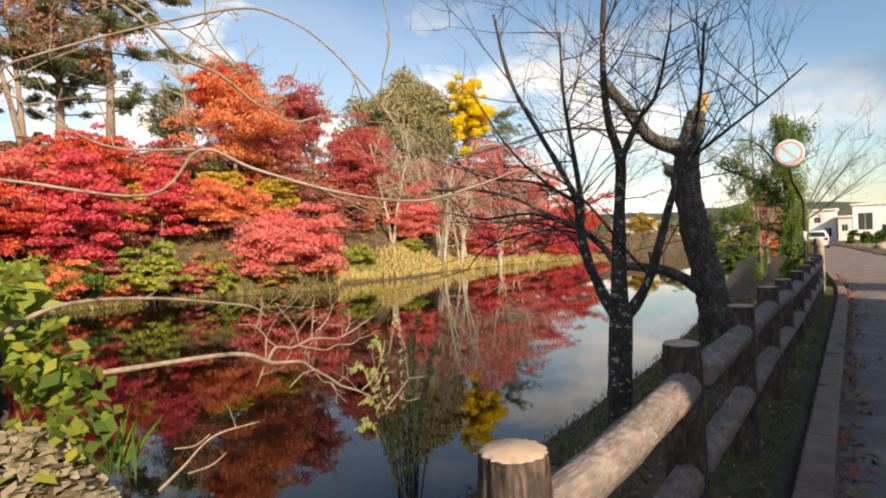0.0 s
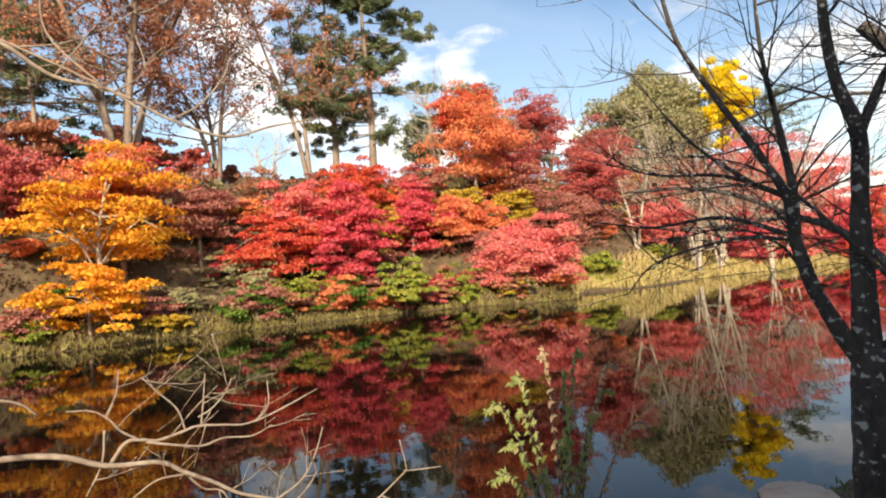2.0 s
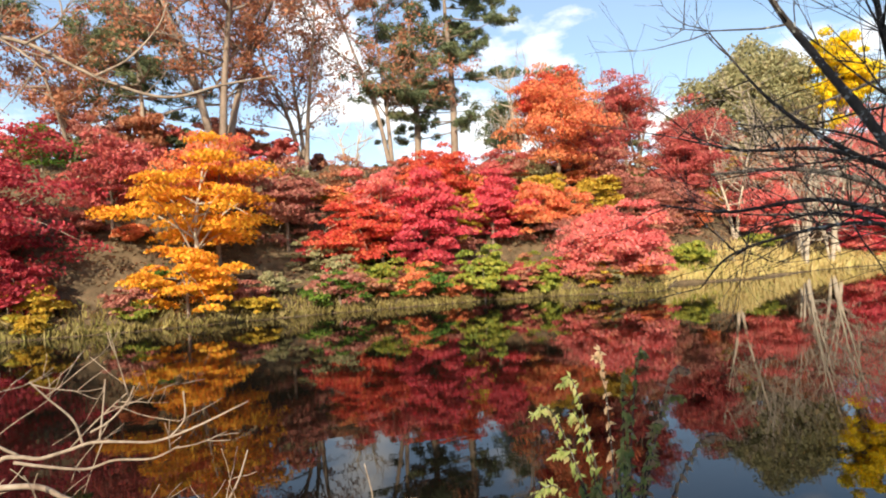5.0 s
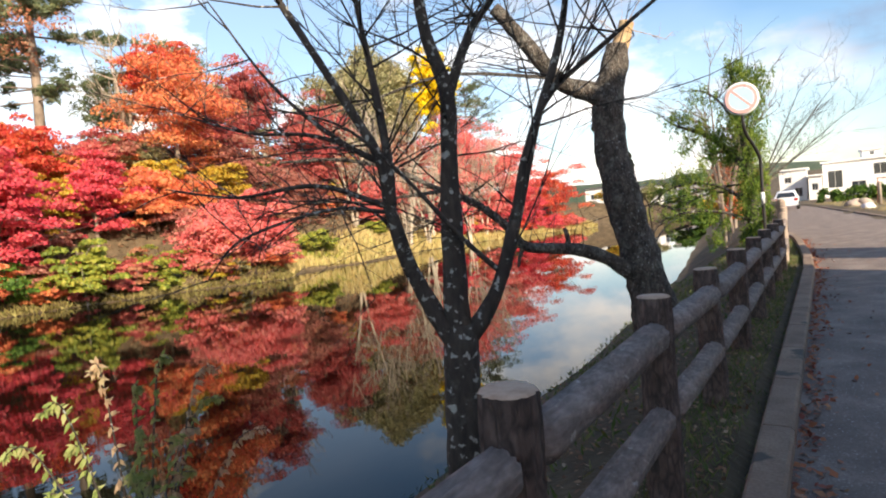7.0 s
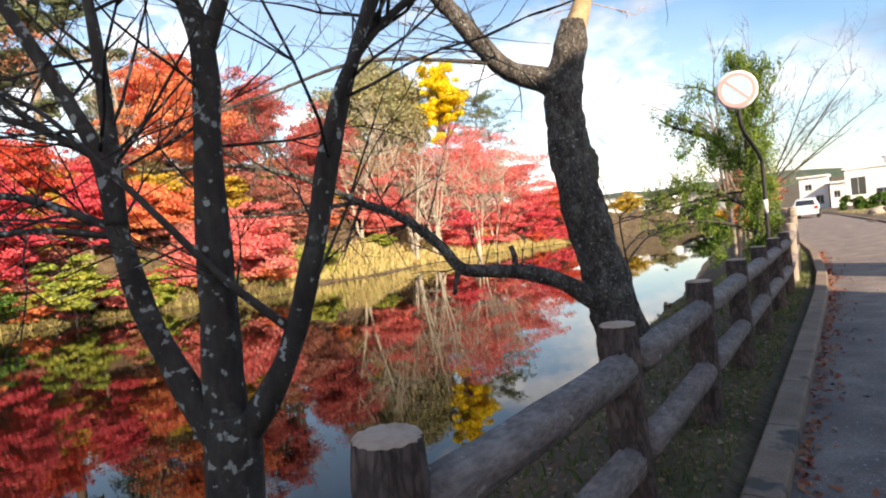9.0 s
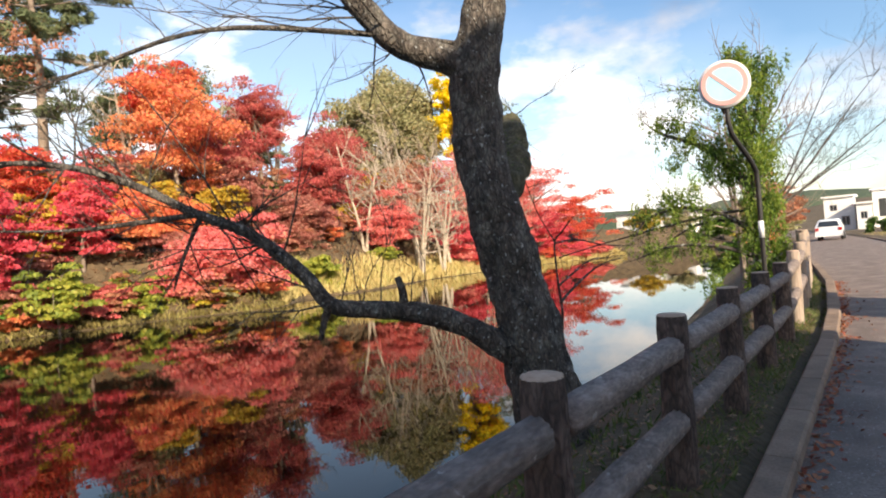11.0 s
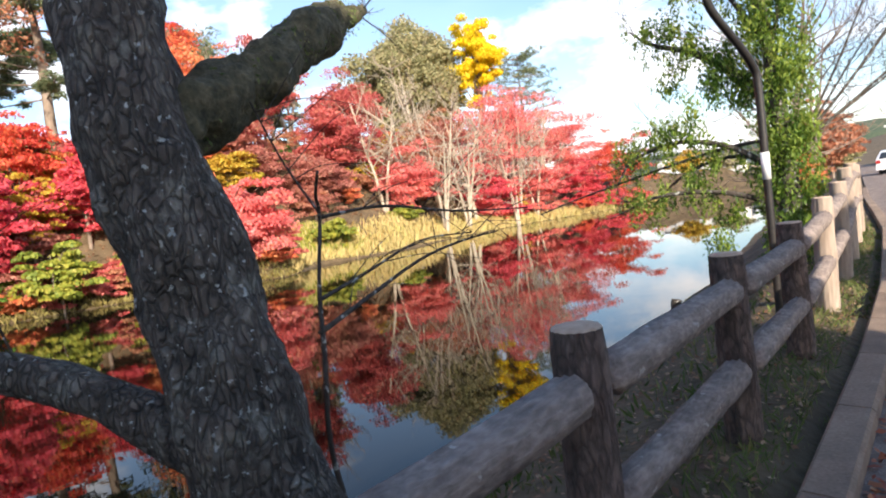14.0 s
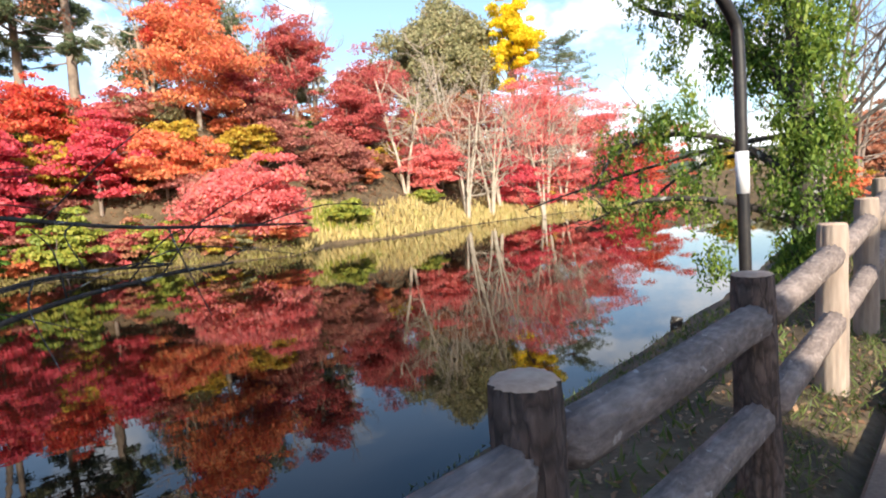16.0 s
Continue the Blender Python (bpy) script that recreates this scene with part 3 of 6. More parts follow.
fence = thing("log_fence", "rustic two-rail fence of brown log-shaped concrete", "fence", (0, -12, 0.03))
POSTS = [(p - 8) * 1.5 for p in range(22)]
TOPS = {7.5: 1.03, 9.0: 1.10, 10.5: 1.22, 12.0: 1.26}
post_kinds = {}
tops = []
for y in POSTS:
    tall = TOPS.get(y, 0.96 if -2 < y < 7 else (1.0 if y < 0 else 1.2))
    ground_z = 0.03 if y < 7 else min(0.2, 0.03 + (y - 6) * 0.03)
    # posts past y = 7 are paler, sunlight on them included in the colour
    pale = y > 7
    kind = (round(tall, 2), int(y * 2) % 3, pale)
    if kind not in post_kinds:
        a, b = post_mesh(kind[1] * 3.7 + tall, tall - ground_z)
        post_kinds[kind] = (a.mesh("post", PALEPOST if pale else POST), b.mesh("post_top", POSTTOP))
    p = part("post", post_kinds[kind][0], None, fence)
    p.location = (fence_x(y), y + 12, ground_z - 0.03)
    p.rotation_euler = (radians(random.uniform(-0.8, 0.8)), radians(random.uniform(-0.8, 0.8)), random.uniform(0, 6.28))
    part("post_top", post_kinds[kind][1], None, p, "pale cut log end")
    tops.append((fence_x(y), y, tall))
rail_kinds = [rail_mesh(1.42, s) for s in (0.0, 4.4, 9.1)]
rail_kinds = [r.mesh("rail", RAIL) for r in rail_kinds]
for k in range(len(tops) - 1):
    (xa, ya, za), (xb, yb, zb) = tops[k], tops[k + 1]
    for drop in (0.165, 0.55):
        r = part("rail", rail_kinds[(k * 2 + (drop > 0.4)) % 3], None, fence)
        a, b = Vector((xa + 0.03, ya, za - drop)), Vector((xb + 0.03, yb, zb - drop))
        d = b - a
        r.rotation_euler = (math.atan2(d.z, d.y), 0, math.atan2(-d.x, d.y))
        r.location = (a + b) / 2 + Vector((0.0, 12, -0.03))

# ---------------------------------------------------------------- road sign
sign = thing("no_parking_sign", "round no-parking sign on a bent dark pole", "road sign", (-0.30, 6.82, -0.1))
g = Geo()
pole = [(0, 0, -0.3), (0, 0, 0.6), (0, 0, 1.5), (0.0, 0.0, 2.12), (-0.015, -0.04, 2.27), (-0.06, -0.18, 2.42), (-0.16, -0.42, 2.66), (-0.19, -0.50, 2.80), (-0.2, -0.52, 3.0), (-0.2, -0.52, 3.5)]
limb(g, pole, 0.031, 0.031, 14, 4)
part("pole", g, POLE, sign)
g = Geo()
g.tube([(0, 0, 1.36), (0, 0, 1.58)], [0.0335, 0.0335], 16)
part("tape", g, SIGNWHITE, sign, "white reflective band")


def disc(r0, r1, depth, sides=48):
    g = Geo()
    v = []
    for k in range(sides):
        a = 2 * math.pi * k / sides
        c, s = math.cos(a), math.sin(a)
        v += [(r0 * c, -depth, r0 * s), (r1 * c, -depth, r1 * s), (r1 * c, 0, r1 * s), (r0 * c, 0, r0 * s)]
    f = []
    for k in range(sides):
        a, b = 4 * k, 4 * ((k + 1) % sides)
        f += [(a, a + 1, b + 1, b), (a + 1, a + 2, b + 2, b + 1), (a + 2, a + 3, b + 3, b + 2)]
    g.add(v, f)
    return g


face = part("sign_plate", disc(0.001, 0.30, 0.012), SIGNWHITE, sign, "white enamel plate")
face.location, face.rotation_euler = (-0.2, -0.56, 3.33), (0, 0, radians(14))
ring = part("red_ring", disc(0.212, 0.268, 0.004), SIGNRED, face, "faded red ring", smooth=False)
ring.location = (0, -0.0135, 0)
blue = part("blue_disc", disc(0.001, 0.212, 0.003), SIGNBLUE, face, "faded blue centre", smooth=False)
blue.location = (0, -0.0135, 0)
g = Geo()
g.box(-0.212, -0.004, -0.019, 0.212, 0, 0.019)
bar = part("red_bar", g, SIGNRED, face, "faded red slash", smooth=False)
bar.location, bar.rotation_euler = (0, -0.018, 0), (0, radians(45), 0)
g = Geo()
g.box(-0.03, -0.012, -0.12, 0.03, 0.05, 0.12)
part("bracket", g, SIGNBACK, sign, smooth=False).location = (-0.2, -0.535, 3.33)

# ---------------------------------------------------------------- young bare tree by the fence
rng = random.Random(5)
tree = thing("young_tree", "young bare tree with dark lichen-spotted forking stems", "tree", (-1.5, -2.4, -0.75))


def local(pts, base):
    return [tuple(a - b for a, b in zip(p, base)) for p in pts]


T1 = (-1.5, -2.4, -0.75)
g = Geo()
limb(g, local([(-1.55, -2.43, -0.85), (-1.53, -2.42, -0.3), (-1.51, -2.40, 0.29), (-1.5, -2.39, 0.62), (-1.5, -2.39, 0.72)], T1), 0.135, 0.118, 18, 8, 0.12)
part("trunk", g, BARK_DARK, tree)
STEMS = (
    ([(-1.52, -2.42, 0.58), (-1.63, -2.49, 0.82), (-1.75, -2.57, 1.15), (-1.83, -2.62, 1.55), (-1.85, -2.66, 1.9), (-1.98, -2.75, 2.25), (-2.2, -2.9, 2.75), (-2.42, -3.05, 3.3), (-2.55, -3.1, 4.0)], 0.075, 0.018),
    ([(-1.83, -2.63, 1.6), (-1.82, -2.62, 1.95), (-1.9, -2.6, 2.5), (-1.97, -2.62, 3.1), (-2.0, -2.6, 3.9)], 0.048, 0.013),
    ([(-1.5, -2.39, 0.6), (-1.5, -2.4, 0.9), (-1.49, -2.39, 1.4), (-1.47, -2.38, 1.9), (-1.45, -2.36, 2.35), (-1.55, -2.42, 2.8), (-1.57, -2.45, 3.5), (-1.5, -2.5, 4.3)], 0.108, 0.028),
    ([(-1.45, -2.36, 2.3), (-1.28, -2.25, 2.75), (-1.1, -2.13, 3.05), (-0.95, -2.0, 3.8)], 0.046, 0.014),
    ([(-1.47, -2.37, 0.6), (-1.34, -2.29, 0.78), (-1.22, -2.21, 1.05), (-1.1, -2.12, 1.5), (-0.96, -2.03, 2.05), (-0.8, -1.92, 2.55), (-0.71, -1.87, 3.0), (-0.65, -1.8, 3.8)], 0.074, 0.018),
    ([(-1.12, -2.14, 1.42), (-1.0, -2.1, 1.9), (-0.85, -2.0, 2.25), (-0.55, -1.76, 2.55), (-0.1, -1.44, 2.95), (0.25, -1.2, 3.3)], 0.038, 0.009),
)
for pts, r0, r1 in STEMS:
    g = Geo()
    c = limb(g, local(pts, T1), r0, r1 * 0.8, 12, 8, 0.15, r0 * 90, 0.75)
    for k in range(14):
        i = rng.randint(len(c) // 4, len(c) - 2)
        away = Vector((rng.uniform(-1, 1), rng.uniform(-1, 1), rng.uniform(0.0, 0.9)))
        twigs(g, c[i], away, rng.uniform(0.5, 1.4), 0.009, 2, rng, 0.5, 0.25, 3)
    part("limb", g, BARK_DARK, tree)
for pts, r0 in (
    ([(-1.80, -2.60, 1.85), (-2.09, -2.8, 2.08), (-2.44, -3.04, 2.5), (-2.75, -3.25, 3.1)], 0.024),
    ([(-1.83, -2.62, 1.58), (-2.24, -2.9, 1.78), (-2.71, -3.21, 1.75), (-3.1, -3.5, 1.85)], 0.022),
    ([(-1.2, -2.2, 1.03), (-1.39, -2.43, 1.33), (-1.65, -2.7, 1.79), (-1.95, -2.9, 2.14), (-2.3, -3.2, 2.3)], 0.022),
    ([(-1.82, -2.60, 1.88), (-2.21, -2.88, 2.12), (-2.66, -3.11, 2.2), (-3.1, -3.4, 2.4)], 0.02),
    ([(-1.75, -2.57, 1.1), (-2.0, -2.5, 1.5), (-2.4, -2.6, 1.7), (-2.9, -2.8, 1.62)], 0.017),
    ([(-1.83, -2.63, 1.55), (-2.1, -2.95, 1.6), (-2.6, -3.3, 1.45), (-2.8, -3.45, 1.2)], 0.016),
):
    g = Geo()
    c = limb(g, local(pts, T1), r0, 0.005, 8, 6)
    for k in range(11):
        i = rng.randint(3, len(c) - 1)
        twigs(g, c[i], (rng.uniform(-1, 0.4), rng.uniform(-1, 0.5), rng.uniform(-0.5, 0.7)), rng.uniform(0.4, 0.9), 0.006, 2, rng, 0.5, 0.1, 3)
    part("branch", g, BARK_DARK, tree)

# ---------------------------------------------------------------- old leaning tree
T2 = (-1.5, 2.8, -0.55)
old = thing("old_tree", "old leaning cherry tree with lichened furrowed bark", "tree", T2)
g = Geo()
c = spline([(-1.42, 2.86, -0.75), (-1.45, 2.82, -0.3), (-1.52, 2.78, 0.15), (-1.58, 2.74, 0.6), (-1.66, 2.70, 1.1), (-1.75, 2.62, 1.6), (-1.83, 2.58, 2.1), (-1.86, 2.57, 2.6), (-1.82, 2.58, 3.05), (-1.72, 2.62, 3.45), (-1.66, 2.64, 3.75)], 10)
rad = [float(np.interp(i / (len(c) - 1), (0, 0.08, 0.2, 0.35, 0.55, 0.7, 0.85, 1.0), (0.42, 0.35, 0.29, 0.262, 0.235, 0.225, 0.2, 0.15))) for i in range(len(c))]
g.tube(local(c, T2), rad, 72, 0.2, 3.0)
part("trunk", g, BARK_OLD, old)
for name, pts, r0, r1, m, rough in (
    ("limb", [(-1.84, 2.56, 2.95), (-2.02, 2.42, 3.1), (-2.3, 2.16, 3.25), (-2.52, 1.98, 3.55), (-2.75, 1.82, 3.95), (-3.05, 1.63, 4.4)], 0.15, 0.09, BARK_OLD, 0.16),
    ("cut_limb", [(-1.66, 2.64, 3.6), (-1.6, 2.67, 3.8), (-1.52, 2.7, 4.05)], 0.135, 0.11, WOOD_CUT, 0.2),
    ("mossy_limb", [(-1.76, 2.66, 1.8), (-1.85, 3.05, 2.06), (-2.02, 3.45, 2.3), (-2.25, 3.9, 2.58), (-2.5, 4.32, 2.82), (-2.66, 4.6, 2.95), (-2.76, 4.82, 3.05), (-2.86, 5.02, 3.15)], 0.2, 0.05, BARK_MOSS, 0.5),
    ("low_limb", [(-1.65, 2.62, 0.45), (-1.95, 2.36, 0.72), (-2.25, 2.12, 0.88), (-2.6, 1.88, 0.95), (-2.9, 1.65, 1.02), (-3.08, 1.50, 1.32), (-3.43, 1.23, 1.70), (-3.77, 0.97, 1.9), (-4.34, 0.54, 2.28), (-4.9, 0.13, 2.46), (-5.6, -0.3, 2.5)], 0.125, 0.018, BARK_OLD, 0.14),
):
    g = Geo()
    if name == "mossy_limb":
        c = spline(local(pts, T2), 10)
        g.tube(c, [float(np.interp(i / (len(c) - 1), (0, 0.3, 0.5, 0.66, 0.72, 0.85, 1), (0.16, 0.155, 0.15, 0.125, 0.08, 0.065, 0.045))) for i in range(len(c))], 28, rough, 9.0)
    else:
        c = limb(g, local(pts, T2), r0, r1, 24, 10, rough, r0 * 50, 0.7)
    if name == "low_limb":
        for k in range(30):
            i = rng.randint(35, len(c) - 3)
            twigs(g, c[i], (rng.uniform(-1, 0.3), rng.uniform(-1, 0.4), rng.uniform(-0.2, 0.9)), rng.uniform(0.5, 1.2), 0.011, 2, rng, 0.5, 0.15, 3)
        for k in range(6):
            i = rng.randint(14, 40)
            twigs(g, c[i], (rng.uniform(-0.5, 0.5), rng.uniform(-0.5, 0.5), 1), rng.uniform(0.4, 0.8), 0.008, 2, rng, 0.5, 0.2, 3)
    if name == "limb":
        for k in range(17):
            i = rng.randint(15, len(c) - 3)
            twigs(g, c[i], (rng.uniform(-1, 0.2), rng.uniform(-1, 0.6), rng.uniform(-0.2, 0.5)), rng.uniform(0.8, 1.7), 0.012, 2, rng, 0.45, 0.05, 3)
    if name in ("cut_limb", "mossy_limb"):
        for k in range(5):
            twigs(g, c[-1 - rng.randint(0, 8)], (rng.uniform(-0.6, 0.6), rng.uniform(-0.2, 1), rng.uniform(-0.3, 0.5)), rng.uniform(0.3, 0.9), 0.008, 2, rng, 0.45, 0.1, 3)
    if name == "mossy_limb":
        mr = np.random.default_rng(17)
        core = np.array([np.array(p) for p in c])[: int(len(c) * 0.74)]
        way = mr.normal(size=(2600, 3))
        way /= np.linalg.norm(way, axis=1, keepdims=True)
        tuft_at = core[mr.integers(0, len(core), 2600)] + way * mr.uniform(0.10, 0.172, (2600, 1))
        moss = cards("moss", tuft_at, mr.normal(size=(2600, 3)), mr.uniform(0.008, 0.02, 2600), GRASS, mr, 0.4, way * 0.5 + np.array([0, 0, -0.8]))
    part(name, g, m, old, {"cut_limb": "sawn orange-brown limb end", "mossy_limb": "short limb furred with moss"}.get(name, ""))
part("moss", moss, None, old, "tufts of dull green moss")
for pts, r0, r1 in (
    ([(-3.77, 0.97, 1.9), (-4.17, 0.67, 1.87), (-4.65, 0.31, 1.85), (-5.3, -0.1, 1.9)], 0.03, 0.008),
    ([(-3.74, 0.99, 1.9), (-3.86, 0.87, 1.55), (-3.95, 0.8, 1.25)], 0.024, 0.006),
    ([(-2.39, 2.01, 0.9), (-2.39, 2.01, 1.08), (-2.42, 1.99, 1.22)], 0.04, 0.03),
    ([(-2.92, 1.62, 1.0), (-2.96, 1.59, 0.86), (-2.99, 1.57, 0.72)], 0.04, 0.02),
    ([(-1.82, 2.58, 3.2), (-2.6, 2.0, 3.4), (-3.59, 1.11, 3.5), (-4.44, 0.47, 3.25), (-5.2, -0.02, 3.03)], 0.032, 0.01),
):
    g = Geo()
    c = limb(g, local(pts, T2), r0, r1, 10, 6, 0.1)
    if r1 < 0.015:
        for k in range(8):
            twigs(g, c[rng.randint(3, len(c) - 1)], (rng.uniform(-1, 0.2), rng.uniform(-1, 0.3), rng.uniform(-0.7, 0.7)), rng.uniform(0.4, 0.9), 0.007, 2, rng, 0.5, 0.0, 3)
    part("branch", g, BARK_OLD, old)

# sapling behind the old tree
S = (-1.52, 3.35, -0.6)
sap = thing("sapling", "thin bare sapling with wide-reaching twigs on the bank", "tree", S)
g = Geo()
limb(g, local([(-1.50, 3.12, -0.8), (-1.46, 3.16, -0.2), (-1.48, 3.12, 0.3), (-1.45, 3.14, 0.75), (-1.50, 3.2, 1.05), (-1.55, 3.3, 1.4), (-1.42, 3.2, 1.5), (-1.3, 3.14, 1.6)], S), 0.017, 0.006, 10, 6, 0.1)
part("trunk", g, BARK_DARK, sap)
for pts, r in (
    ([(-1.46, 3.14, 0.85), (-1.47, 3.45, 0.95), (-1.42, 3.85, 1.10), (-1.39, 4.2, 1.16), (-1.35, 4.5, 1.18)], 0.013),
    ([(-1.49, 3.18, 1.0), (-1.5, 3.5, 1.08), (-1.46, 3.9, 1.2), (-1.40, 4.3, 1.2)], 0.010),
    ([(-1.55, 3.3, 1.40), (-1.5, 3.7, 1.42), (-1.4, 4.2, 1.34), (-1.3, 4.8, 1.3)], 0.009),
    ([(-1.55, 3.3, 1.42), (-1.65, 3.2, 1.7), (-1.7, 3.1, 2.0)], 0.006),
):
    g = Geo()
    c = limb(g, local(pts, S), r * 1.15, 0.004, 8, 6)
    branch = part("branch", g, BARK_DARK, sap)
    for k in range(7):
        g = Geo()
        p = Vector(c[rng.randint(4, len(c) - 1)])
        q = p + Vector((rng.uniform(-0.3, 0.6), rng.uniform(-0.3, 1), rng.uniform(-0.3, 0.5))).normalized() * rng.uniform(0.25, 0.6)
        limb(g, [p, p.lerp(q, 0.5) + Vector((rng.uniform(-0.05, 0.05), rng.uniform(-0.05, 0.05), 0.04)), q], 0.0035, 0.0015, 5, 4)
        part("twig", g, BARK_DARK, branch)

